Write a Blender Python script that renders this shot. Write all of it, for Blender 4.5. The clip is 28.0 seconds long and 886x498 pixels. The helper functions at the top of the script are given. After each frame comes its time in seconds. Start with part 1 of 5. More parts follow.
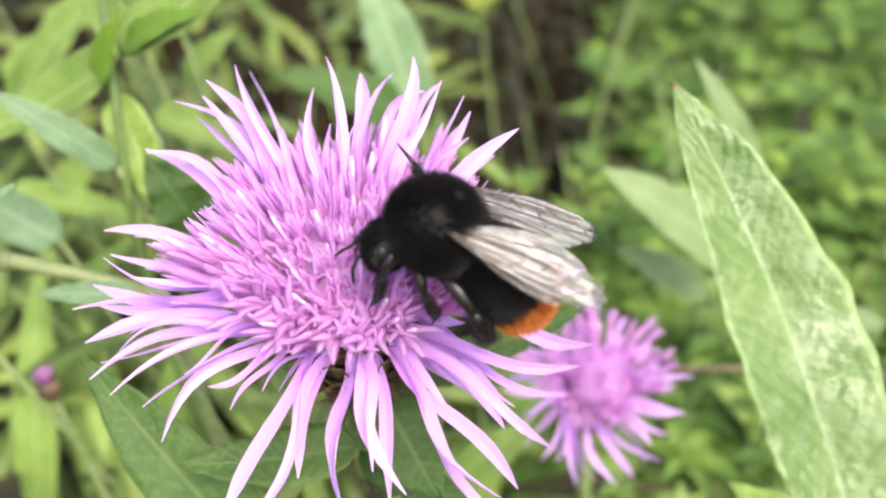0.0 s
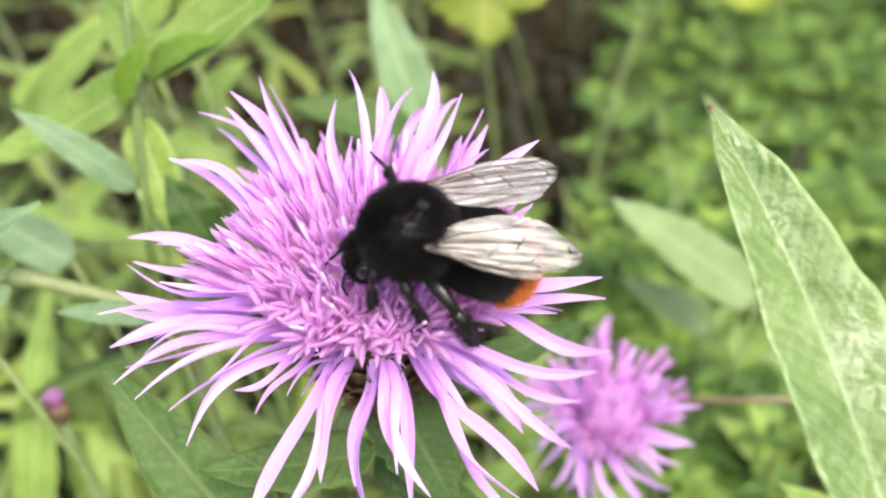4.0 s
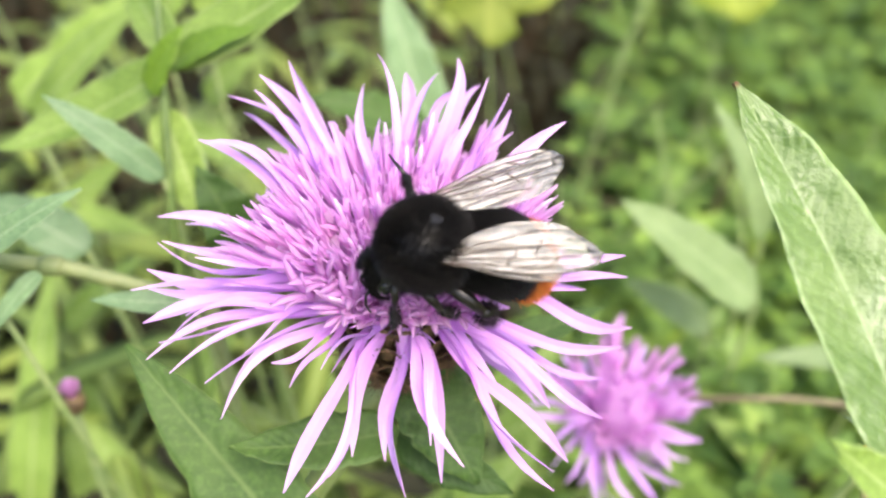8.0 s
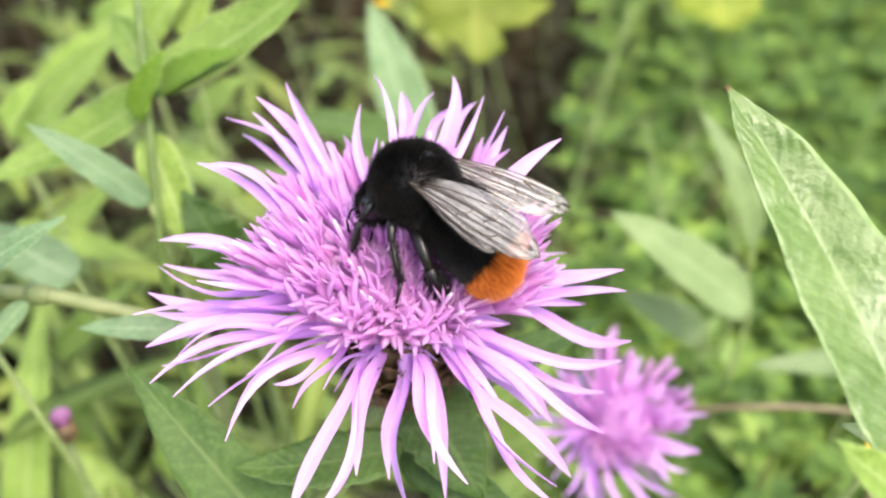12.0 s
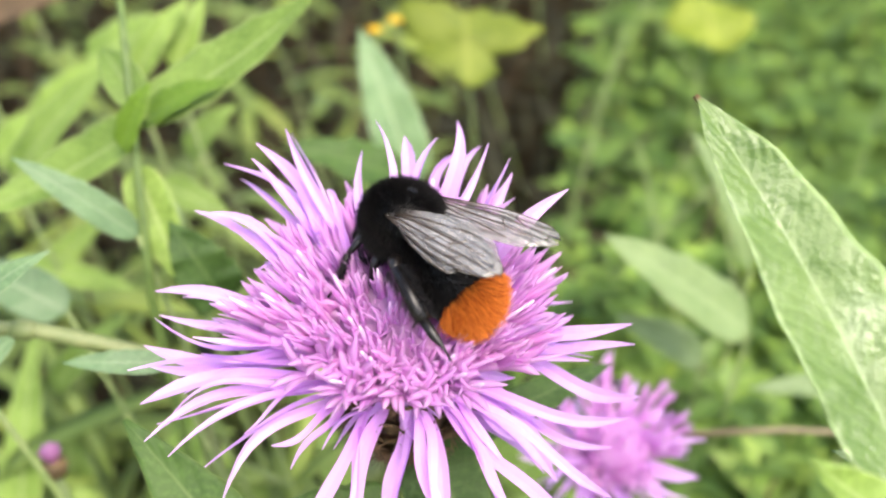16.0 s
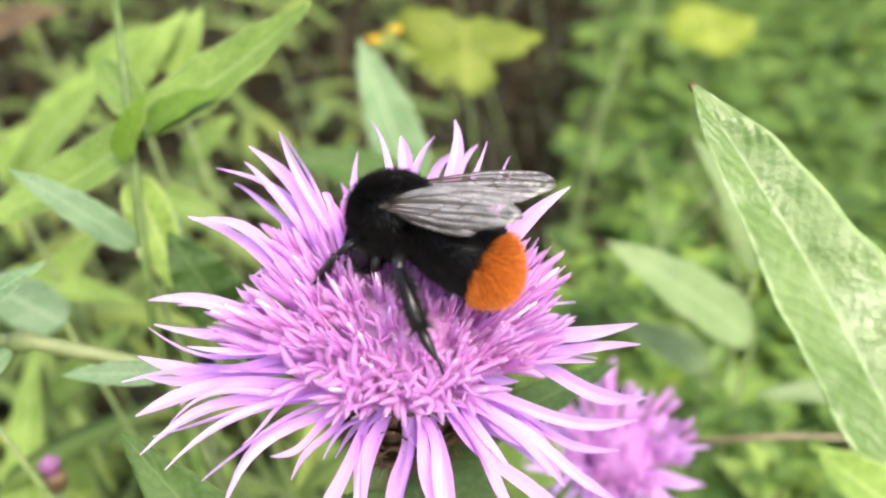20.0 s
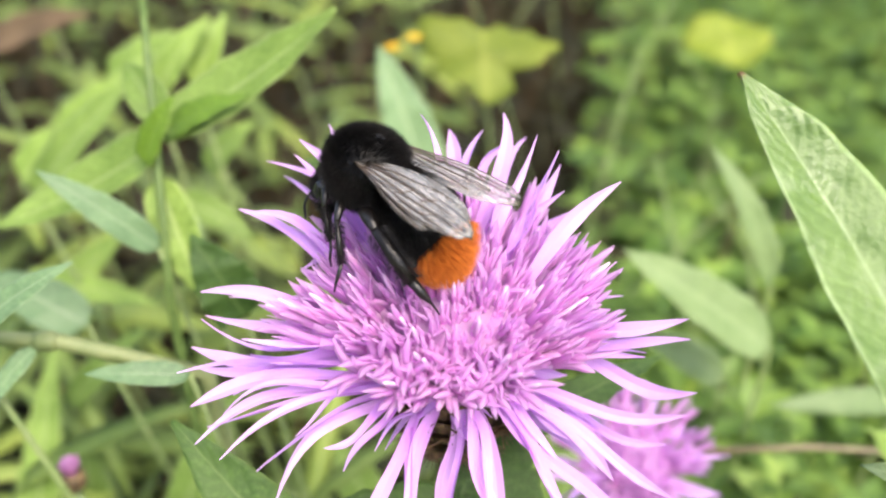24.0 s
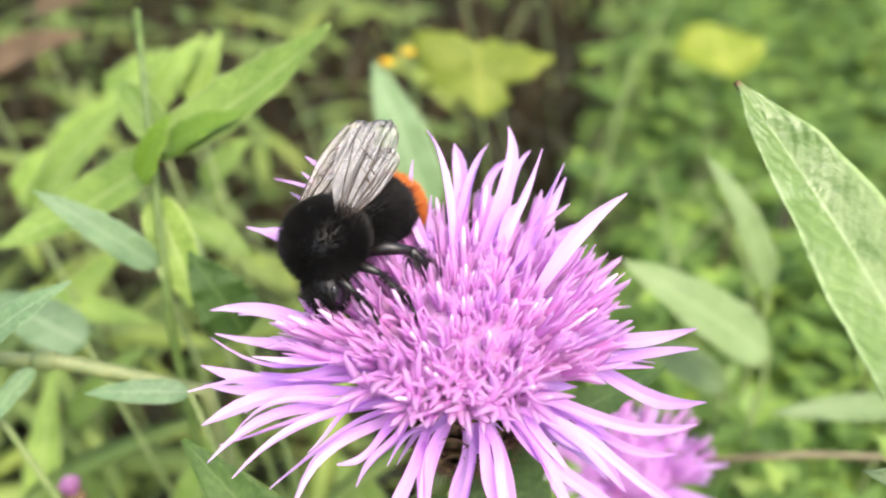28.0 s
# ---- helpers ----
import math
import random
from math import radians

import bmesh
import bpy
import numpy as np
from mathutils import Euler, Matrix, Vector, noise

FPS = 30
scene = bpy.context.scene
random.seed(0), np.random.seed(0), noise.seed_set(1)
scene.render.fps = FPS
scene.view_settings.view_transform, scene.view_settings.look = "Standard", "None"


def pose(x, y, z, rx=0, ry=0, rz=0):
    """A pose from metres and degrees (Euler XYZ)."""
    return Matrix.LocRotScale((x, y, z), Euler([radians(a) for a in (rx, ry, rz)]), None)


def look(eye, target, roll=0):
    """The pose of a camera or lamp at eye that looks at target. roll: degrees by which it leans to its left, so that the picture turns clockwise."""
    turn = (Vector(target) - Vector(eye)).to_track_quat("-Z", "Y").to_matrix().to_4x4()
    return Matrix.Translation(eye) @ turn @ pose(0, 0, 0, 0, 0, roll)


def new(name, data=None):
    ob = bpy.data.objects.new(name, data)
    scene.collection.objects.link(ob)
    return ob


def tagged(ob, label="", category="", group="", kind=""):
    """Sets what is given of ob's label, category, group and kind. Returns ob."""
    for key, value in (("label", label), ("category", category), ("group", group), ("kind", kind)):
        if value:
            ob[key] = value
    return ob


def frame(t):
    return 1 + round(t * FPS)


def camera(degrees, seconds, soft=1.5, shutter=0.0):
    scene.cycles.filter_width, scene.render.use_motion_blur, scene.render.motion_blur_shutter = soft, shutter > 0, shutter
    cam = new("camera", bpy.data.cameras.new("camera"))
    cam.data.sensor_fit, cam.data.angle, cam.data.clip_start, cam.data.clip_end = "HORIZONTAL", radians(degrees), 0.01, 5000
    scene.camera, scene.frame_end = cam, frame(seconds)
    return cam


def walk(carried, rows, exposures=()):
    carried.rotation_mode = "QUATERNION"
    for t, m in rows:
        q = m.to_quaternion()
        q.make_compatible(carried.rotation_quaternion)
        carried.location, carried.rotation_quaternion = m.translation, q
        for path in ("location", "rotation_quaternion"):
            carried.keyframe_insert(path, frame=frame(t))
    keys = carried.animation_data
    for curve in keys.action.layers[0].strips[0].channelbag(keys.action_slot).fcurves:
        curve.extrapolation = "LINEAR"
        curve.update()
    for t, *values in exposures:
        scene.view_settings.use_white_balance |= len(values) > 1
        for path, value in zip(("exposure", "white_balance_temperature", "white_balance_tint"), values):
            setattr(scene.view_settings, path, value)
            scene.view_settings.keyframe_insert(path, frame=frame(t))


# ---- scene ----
# A bumblebee feeding on a knapweed head among meadow plants; all sizes from a body about 19 mm long.
MM = 0.001

# ---- camera ----
cam = camera(54, 28.0, 2.2)
cam.data.dof.use_dof = True
cam.data.dof.focus_distance = 0.080
cam.data.dof.aperture_fstop = 17.0
cam.data.dof.aperture_blades = 0

CAMERA_ROWS = [
    (0, 0.00000, 0.00000, 0.28000, 50.00, 0.00, 0.00),
    (0.5, 0.00116, -0.00116, 0.27919, 50.83, 0.55, 0.27),
    (1, 0.00241, -0.00052, 0.27952, 51.09, 0.92, 0.51),
    (1.5, 0.00260, -0.00058, 0.27939, 51.42, 0.95, 0.43),
    (2, 0.00238, -0.00077, 0.27988, 51.57, 0.79, 0.43),
    (2.5, 0.00283, -0.00066, 0.27978, 51.74, 0.86, 0.57),
    (3, 0.00203, -0.00115, 0.27906, 52.20, 0.72, 0.56),
    (3.5, -0.00058, -0.00178, 0.27907, 52.51, -0.08, 0.34),
    (5.5, -0.01223, -0.00176, 0.27960, 52.65, -3.53, -1.35),
    (6, -0.01254, -0.00217, 0.27929, 52.64, -3.38, -1.39),
    (6.5, -0.01305, -0.00208, 0.27950, 52.41, -3.48, -1.58),
    (7, -0.01283, -0.00211, 0.27938, 52.46, -3.50, -1.64),
    (7.5, -0.01273, -0.00268, 0.27923, 52.56, -3.49, -1.54),
    (8, -0.01294, -0.00327, 0.27911, 52.70, -3.65, -1.56),
    (8.5, -0.01324, -0.00323, 0.27886, 52.76, -3.71, -1.44),
    (9, -0.01298, -0.00358, 0.27889, 52.84, -3.60, -1.71),
    (9.5, -0.01309, -0.00413, 0.27833, 53.06, -2.95, -2.13),
    (10, -0.01348, -0.00388, 0.27824, 53.20, -2.72, -2.51),
    (10.5, -0.01311, -0.00386, 0.27848, 53.31, -2.68, -2.63),
    (11, -0.01251, -0.00386, 0.27853, 53.47, -2.39, -2.79),
    (11.5, -0.01211, -0.00348, 0.27872, 53.59, -2.39, -2.61),
    (12, -0.01183, -0.00288, 0.27897, 53.83, -2.41, -2.70),
    (12.5, -0.01070, -0.00335, 0.27906, 54.33, -2.18, -2.47),
    (14.5, -0.00971, -0.00242, 0.27918, 54.68, -1.65, -2.95),
    (15, -0.01005, -0.00244, 0.27917, 54.85, -1.65, -2.97),
    (15.5, -0.01023, -0.00213, 0.27912, 55.13, -1.70, -2.99),
    (16, -0.00989, -0.00186, 0.27904, 55.33, -1.52, -3.01),
    (16.5, -0.00980, -0.00139, 0.27881, 55.39, -1.37, -3.11),
    (17, -0.00972, -0.00152, 0.27870, 55.50, -1.20, -3.07),
    (17.5, -0.00970, -0.00137, 0.27867, 55.60, -1.32, -3.13),
    (18, -0.00939, -0.00123, 0.27862, 55.73, -0.96, -3.27),
    (18.5, -0.00892, -0.00102, 0.27860, 55.73, -0.91, -3.37),
    (19, -0.00872, -0.00068, 0.27861, 55.76, -0.92, -3.33),
    (19.5, -0.00904, -0.00116, 0.27829, 55.97, -0.75, -3.31),
    (20, -0.00943, -0.00145, 0.27814, 56.07, -0.87, -3.18),
    (20.5, -0.00956, -0.00101, 0.27835, 56.11, -1.29, -3.14),
    (22.5, -0.00923, -0.00119, 0.27887, 56.26, -1.27, -2.38),
    (23, -0.00988, -0.00166, 0.27836, 56.59, -1.08, -2.18),
    (23.5, -0.01021, -0.00233, 0.27851, 56.59, -0.99, -2.16),
    (24, -0.01067, -0.00220, 0.27818, 56.63, -1.09, -2.19),
    (24.5, -0.01028, -0.00196, 0.27819, 56.69, -0.70, -2.05),
    (25, -0.01051, -0.00151, 0.27796, 57.05, -0.67, -2.66),
    (25.5, -0.01017, -0.00148, 0.27839, 57.10, -0.80, -2.67),
    (26, -0.01040, -0.00162, 0.27848, 57.19, -0.81, -2.67),
    (26.5, -0.01003, -0.00145, 0.27818, 57.37, -0.62, -2.66),
    (27, -0.01074, -0.00170, 0.27827, 57.34, -0.63, -2.92),
    (27.5, -0.01053, -0.00199, 0.27822, 57.46, -0.50, -3.01),
    (28, -0.01073, -0.00243, 0.27829, 57.52, -0.38, -2.85),
]
walk(cam, [(r[0], pose(*r[1:])) for r in CAMERA_ROWS], [(0.0, 1.40, 6950, 13), (3.5, 1.40, 6950, 13), (6.0, 1.45, 7000, 13), (28.0, 1.43, 7000, 13)])

# ---- light: bright, thinly veiled sky ----
SUN_HEIGHT, SUN_TURN = radians(58), radians(150)
world = bpy.data.worlds.new("sky")
scene.world = world
world.use_nodes = True
wn = world.node_tree.nodes
sky = wn.new("ShaderNodeTexSky")
sky.sky_type, sky.sun_disc = "NISHITA", False
sky.sun_elevation, sky.sun_rotation = SUN_HEIGHT, SUN_TURN
sky.air_density, sky.dust_density, sky.ozone_density = 1.0, 3.0, 1.0
wn["Background"].inputs["Strength"].default_value = 0.15
world.node_tree.links.new(sky.outputs["Color"], wn["Background"].inputs["Color"])
sun = new("sun", bpy.data.lights.new("sun", "SUN"))
sun.data.energy, sun.data.angle, sun.data.color = 1.7, radians(40), (1.0, 0.97, 0.92)
to_sun = Vector((math.sin(SUN_TURN) * math.cos(SUN_HEIGHT), math.cos(SUN_TURN) * math.cos(SUN_HEIGHT), math.sin(SUN_HEIGHT)))
sun.matrix_world = look(to_sun * 3, (0, 0, 0))


# ---- materials ----
def tree(name):
    m = bpy.data.materials.new(name)
    m.use_nodes = True
    n, l = m.node_tree.nodes, m.node_tree.links
    return m, n, l, n["Principled BSDF"], n["Material Output"]


def ramp(n, l, fac, stops):
    r = n.new("ShaderNodeValToRGB")
    e = r.color_ramp.elements
    while len(e) < len(stops):
        e.new(0.5)
    for k, (p, c) in zip(e, stops):
        k.position, k.color = p, (*c, 1)
    l.new(fac, r.inputs["Fac"])
    return r.outputs["Color"]


def noise_at(n, l, scale, detail=4.0, coord="Object"):
    t = n.new("ShaderNodeTexCoord")
    x = n.new("ShaderNodeTexNoise")
    x.inputs["Scale"].default_value, x.inputs["Detail"].default_value = scale, detail
    l.new(t.outputs[coord], x.inputs["Vector"])
    return x.outputs["Fac"]


def mixed(n, l, a, b, fac, mode="MIX"):
    x = n.new("ShaderNodeMix")
    x.data_type, x.blend_type = "RGBA", mode
    for s, v in ((x.inputs[0], fac), (x.inputs[6], a), (x.inputs[7], b)):
        if hasattr(v, "is_output"):
            l.new(v, s)
        else:
            s.default_value = v if isinstance(v, float) else (*v, 1)
    return x.outputs[2]


def bump_of(n, l, height, strength, distance):
    b = n.new("ShaderNodeBump")
    b.inputs["Strength"].default_value, b.inputs["Distance"].default_value = strength, distance
    l.new(height, b.inputs["Height"])
    return b.outputs["Normal"]


def see_through(n, l, bsdf, out, colour, amount, normal=None):
    """Light shines through thin plant tissue."""
    tr = n.new("ShaderNodeBsdfTranslucent")
    mx = n.new("ShaderNodeMixShader")
    mx.inputs[0].default_value = amount
    l.new(colour, tr.inputs["Color"])
    l.new(bsdf.outputs[0], mx.inputs[1])
    l.new(tr.outputs[0], mx.inputs[2])
    l.new(mx.outputs[0], out.inputs["Surface"])
    if normal:
        l.new(normal, bsdf.inputs["Normal"])


def leaf_material(name, dark, light, rib, rough=0.45, veins=14.0, glow=0.25, patch=0.0, per_leaf=True):
    m, n, l, b, out = tree(name)
    uv = n.new("ShaderNodeTexCoord")
    sep = n.new("ShaderNodeSeparateXYZ")
    l.new(uv.outputs["UV"], sep.inputs[0])
    across = n.new("ShaderNodeMath")
    across.operation = "SUBTRACT"
    across.inputs[1].default_value = 0.5
    l.new(sep.outputs[0], across.inputs[0])
    ab = n.new("ShaderNodeMath")
    ab.operation = "ABSOLUTE"
    l.new(across.outputs[0], ab.inputs[0])
    # side veins run forward from the midrib
    slant = n.new("ShaderNodeMath")
    slant.operation = "MULTIPLY_ADD"
    slant.inputs[1].default_value = -0.28
    l.new(ab.outputs[0], slant.inputs[0])
    l.new(sep.outputs[1], slant.inputs[2])
    freq = n.new("ShaderNodeMath")
    freq.operation = "MULTIPLY"
    freq.inputs[1].default_value = veins * 6.283
    l.new(slant.outputs[0], freq.inputs[0])
    wob = n.new("ShaderNodeMath")
    wob.operation = "MULTIPLY_ADD"
    wob.inputs[1].default_value = 16.0 if patch else 9.0
    l.new(noise_at(n, l, 170.0 if patch else 400.0), wob.inputs[0])
    l.new(freq.outputs[0], wob.inputs[2])
    sn = n.new("ShaderNodeMath")
    sn.operation = "SINE"
    l.new(wob.outputs[0], sn.inputs[0])
    big, fine = noise_at(n, l, 120.0, 3.0), noise_at(n, l, 1500.0, 6.0)
    base = ramp(n, l, big, [(0.3, dark), (0.7, light)])
    base = mixed(n, l, base, [min(1, c * 1.35) for c in light], ramp(n, l, fine, [(0.45, (0, 0, 0)), (0.8, (0.3, 0.3, 0.3) if patch else (0.7, 0.7, 0.7))]))
    vein = ramp(n, l, sn.outputs[0], [(0.75, (0, 0, 0)), (0.99, (0.10, 0.10, 0.10))])
    base = mixed(n, l, base, rib, vein)
    mid = ramp(n, l, ab.outputs[0], [(0.008, (0.5, 0.5, 0.5) if patch else (0.85, 0.85, 0.85)), (0.028 if patch else 0.045, (0, 0, 0))])
    base = mixed(n, l, base, rib, mid)
    rim = ramp(n, l, ab.outputs[0], [(0.44 if patch else 0.455, (0, 0, 0)), (0.48, (0.42, 0.42, 0.42) if patch else (0.8, 0.8, 0.8))])
    base = mixed(n, l, base, [min(1, c * 1.5) for c in rib] if patch else rib, rim)
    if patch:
        # whitish patches: glossy sheen of the blade put into its colour
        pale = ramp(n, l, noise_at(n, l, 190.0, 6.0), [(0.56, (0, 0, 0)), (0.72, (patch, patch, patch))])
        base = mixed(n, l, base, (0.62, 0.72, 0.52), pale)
        # shade of the puckers between side veins, put into the colour
        pucker_shade = mixed(n, l, ramp(n, l, sn.outputs[0], [(0.0, (1, 1, 1)), (0.55, (0, 0, 0))]), ramp(n, l, noise_at(n, l, 260.0, 3.0), [(0.38, (0.0, 0.0, 0.0)), (0.62, (0.22, 0.22, 0.22))]), 1.0, "MULTIPLY")
        base = mixed(n, l, base, [c * 0.6 for c in dark], pucker_shade)
        base = mixed(n, l, base, (0.25, 0.07, 0.06), ramp(n, l, sep.outputs[1], [(0.985, (0, 0, 0)), (0.998, (0.8, 0.8, 0.8))]))
    if per_leaf:
        info = n.new("ShaderNodeObjectInfo")
        tone = ramp(n, l, info.outputs["Random"], [(0.0, (0.78, 0.8, 0.75)), (1.0, (1.2, 1.15, 1.05))])
        base = mixed(n, l, base, tone, 1.0, "MULTIPLY")
    l.new(base, b.inputs["Base Color"])
    b.inputs["Roughness"].default_value = rough
    b.inputs["Specular IOR Level"].default_value = 0.35
    if patch:
        l.new(ramp(n, l, noise_at(n, l, 150.0, 5.0), [(0.42, (0.5, 0.5, 0.5)), (0.62, (0.24, 0.24, 0.24))]), b.inputs["Roughness"])
        b.inputs["Specular IOR Level"].default_value = 0.6
    h = n.new("ShaderNodeMath")
    h.operation = "MULTIPLY_ADD"
    h.inputs[1].default_value = -0.10 if patch else -0.6
    l.new(sn.outputs[0], h.inputs[0])
    l.new(fine, h.inputs[2])
    height = h.outputs[0]
    if patch:
        net = n.new("ShaderNodeTexVoronoi")
        net.feature = "SMOOTH_F1"
        net.inputs["Scale"].default_value = 700.0
        l.new(uv.outputs["Object"], net.inputs["Vector"])
        sunk = n.new("ShaderNodeMath")
        sunk.operation = "MULTIPLY_ADD"
        sunk.inputs[1].default_value = -1.3
        l.new(net.outputs["Distance"], sunk.inputs[0])
        l.new(height, sunk.inputs[2])
        height = sunk.outputs[0]
    see_through(n, l, b, out, base, glow, bump_of(n, l, height, 0.55 if patch else 0.16, 0.0004))
    return m


def plain_plant(name, dark, light, scale=300.0, rough=0.5, glow=0.2, island=False):
    m, n, l, b, out = tree(name)
    base = ramp(n, l, noise_at(n, l, scale), [(0.3, dark), (0.7, light)])
    if island:
        g = n.new("ShaderNodeNewGeometry")
        tone = ramp(n, l, g.outputs["Random Per Island"], [(0.0, (0.6, 0.65, 0.6)), (0.6, (1.0, 1.0, 1.0)), (1.0, (1.35, 1.25, 1.0))])
        base = mixed(n, l, base, tone, 1.0, "MULTIPLY")
    l.new(base, b.inputs["Base Color"])
    b.inputs["Roughness"].default_value = rough
    see_through(n, l, b, out, base, glow, bump_of(n, l, noise_at(n, l, scale * 5), 0.3, 0.0002))
    return m


def petal_material(name, dark, light, pale, glow=0.35, thin=0.0):
    m, n, l, b, out = tree(name)
    uv = n.new("ShaderNodeTexCoord")
    sep = n.new("ShaderNodeSeparateXYZ")
    l.new(uv.outputs["UV"], sep.inputs[0])
    along = ramp(n, l, sep.outputs[1], [(0.0, dark), (0.45, light), (0.9, pale), (1.0, [min(1, c * 1.1) for c in pale])])
    streak = n.new("ShaderNodeTexWave")
    streak.inputs["Scale"].default_value, streak.inputs["Distortion"].default_value = 3.0, 2.0
    l.new(uv.outputs["UV"], streak.inputs["Vector"])
    base = mixed(n, l, along, light, ramp(n, l, noise_at(n, l, 500.0), [(0.4, (0, 0, 0)), (0.75, (0.8, 0.8, 0.8))]))
    info = n.new("ShaderNodeObjectInfo")
    tone = ramp(n, l, info.outputs["Random"], [(0.0, (0.9, 0.86, 0.95)), (1.0, (1.03, 1.06, 1.02))])
    base = mixed(n, l, base, tone, 1.0, "MULTIPLY")
    l.new(base, b.inputs["Base Color"])
    b.inputs["Roughness"].default_value = 0.6
    b.inputs["Specular IOR Level"].default_value = 0.2
    see_through(n, l, b, out, base, glow, bump_of(n, l, streak.outputs["Fac"], 0.25, 0.0001))
    if thin:
        # delicate tissue lets part of the light straight through
        film_, mix_ = n.new("ShaderNodeBsdfTransparent"), n.new("ShaderNodeMixShader")
        film_.inputs["Color"].default_value = (1.0, 0.95, 1.0, 1)
        mix_.inputs[0].default_value = thin
        skin = out.inputs["Surface"].links[0].from_socket
        l.new(skin, mix_.inputs[1])
        l.new(film_.outputs[0], mix_.inputs[2])
        l.new(mix_.outputs[0], out.inputs["Surface"])
    return m


def hair_material(name, root, tip, rough=0.5):
    m, n, l, b, out = tree(name)
    g = n.new("ShaderNodeNewGeometry")
    base = ramp(n, l, g.outputs["Random Per Island"], [(0.0, [c * 0.3 for c in root]), (0.22, root), (1.0, tip)])
    l.new(base, b.inputs["Base Color"])
    b.inputs["Roughness"].default_value = rough
    b.inputs["Specular IOR Level"].default_value = 0.2
    return m


def shell_material(name, dark, light, rough=0.3):
    m, n, l, b, out = tree(name)
    l.new(ramp(n, l, noise_at(n, l, 900.0), [(0.3, dark), (0.75, light)]), b.inputs["Base Color"])
    b.inputs["Roughness"].default_value = rough
    l.new(bump_of(n, l, noise_at(n, l, 4000.0), 0.12, 0.0001), b.inputs["Normal"])
    return m


def wing_material():
    m, n, l, b, out = tree("wing membrane")
    tc = n.new("ShaderNodeTexCoord")
    mp = n.new("ShaderNodeMapping")
    mp.inputs["Scale"].default_value = (90.0, 3000.0, 0.0)
    l.new(tc.outputs["Object"], mp.inputs["Vector"])
    fl = n.new("ShaderNodeTexNoise")
    fl.inputs["Scale"].default_value, fl.inputs["Detail"].default_value = 1.0, 2.0
    l.new(mp.outputs["Vector"], fl.inputs["Vector"])
    tone = ramp(n, l, noise_at(n, l, 350.0), [(0.3, (0.36, 0.34, 0.32)), (0.7, (0.56, 0.55, 0.54))])
    line = ramp(n, l, fl.outputs["Fac"], [(0.40, (0.22, 0.20, 0.18)), (0.53, (1.0, 1.0, 1.0))])
    l.new(mixed(n, l, tone, line, 1.0, "MULTIPLY"), b.inputs["Base Color"])
    b.inputs["Roughness"].default_value = 0.35
    normal = bump_of(n, l, fl.outputs["Fac"], 0.55, 0.0006)
    l.new(normal, b.inputs["Normal"])
    sheen = n.new("ShaderNodeBsdfGlossy")
    sheen.inputs["Color"].default_value = (0.80, 0.78, 0.74, 1)
    sheen.inputs["Roughness"].default_value = 0.22
    l.new(normal, sheen.inputs["Normal"])
    skin = n.new("ShaderNodeMixShader")
    skin.inputs[0].default_value = 0.14
    l.new(b.outputs[0], skin.inputs[1])
    l.new(sheen.outputs[0], skin.inputs[2])
    cl = n.new("ShaderNodeBsdfTransparent")
    cl.inputs["Color"].default_value = (0.90, 0.88, 0.83, 1)
    mx = n.new("ShaderNodeMixShader")
    clear = ramp(n, l, noise_at(n, l, 300.0), [(0.3, (0.30, 0.30, 0.30)), (0.7, (0.50, 0.50, 0.50))])
    l.new(clear, mx.inputs[0])
    l.new(cl.outputs[0], mx.inputs[1])
    l.new(skin.outputs[0], mx.inputs[2])
    l.new(mx.outputs[0], out.inputs["Surface"])
    return m


def soil_material():
    m, n, l, b, out = tree("soil")
    # brown soil, darkened so its colour carries the shade between the plants
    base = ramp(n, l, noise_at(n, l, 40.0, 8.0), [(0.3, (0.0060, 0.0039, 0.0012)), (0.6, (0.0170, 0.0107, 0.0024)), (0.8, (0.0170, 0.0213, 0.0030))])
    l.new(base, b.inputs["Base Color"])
    b.inputs["Roughness"].default_value = 0.95
    b.inputs["Specular IOR Level"].default_value = 0.1
    l.new(bump_of(n, l, noise_at(n, l, 150.0, 8.0), 0.8, 0.01), b.inputs["Normal"])
    return m


M_PETAL = petal_material("knapweed ray petal", (0.91, 0.48, 0.94), (0.87, 0.54, 0.94), (0.86, 0.61, 0.95), 0.5)
M_FLORET = petal_material("knapweed disc floret", (0.99, 0.575, 0.955), (0.99, 0.615, 0.955), (0.99, 0.66, 0.955), 0.6, 0.35)
M_BUD = petal_material("bud petal", (0.58, 0.2, 0.5), (0.68, 0.3, 0.6), (0.75, 0.42, 0.7))
M_ANTHER = plain_plant("pollen tip", (0.85, 0.5, 0.83), (0.92, 0.68, 0.9))
M_BRACT = plain_plant("dry bract", (0.045, 0.028, 0.014), (0.24, 0.155, 0.07), 900.0, 0.7, 0.15, True)
M_LEAF = leaf_material("knapweed leaf", (0.034, 0.082, 0.016), (0.065, 0.13, 0.028), (0.10, 0.17, 0.05), 0.6)
M_YOUNG = leaf_material("young leaf", (0.10, 0.20, 0.018), (0.17, 0.30, 0.035), (0.2, 0.33, 0.06), 0.5)
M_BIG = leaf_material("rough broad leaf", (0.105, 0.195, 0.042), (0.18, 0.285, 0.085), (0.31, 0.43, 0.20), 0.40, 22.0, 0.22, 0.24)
M_BRIGHT = leaf_material("bright meadow leaf", (0.134, 0.233, 0.039), (0.245, 0.372, 0.085), (0.339, 0.441, 0.168), 0.5)
M_GREY = leaf_material("grey green leaf", (0.115, 0.21, 0.10), (0.19, 0.31, 0.155), (0.29, 0.4, 0.24), 0.42)
M_PALE = leaf_material("pale dull leaf", (0.124, 0.203, 0.078), (0.187, 0.274, 0.122), (0.232, 0.324, 0.165), 0.5)
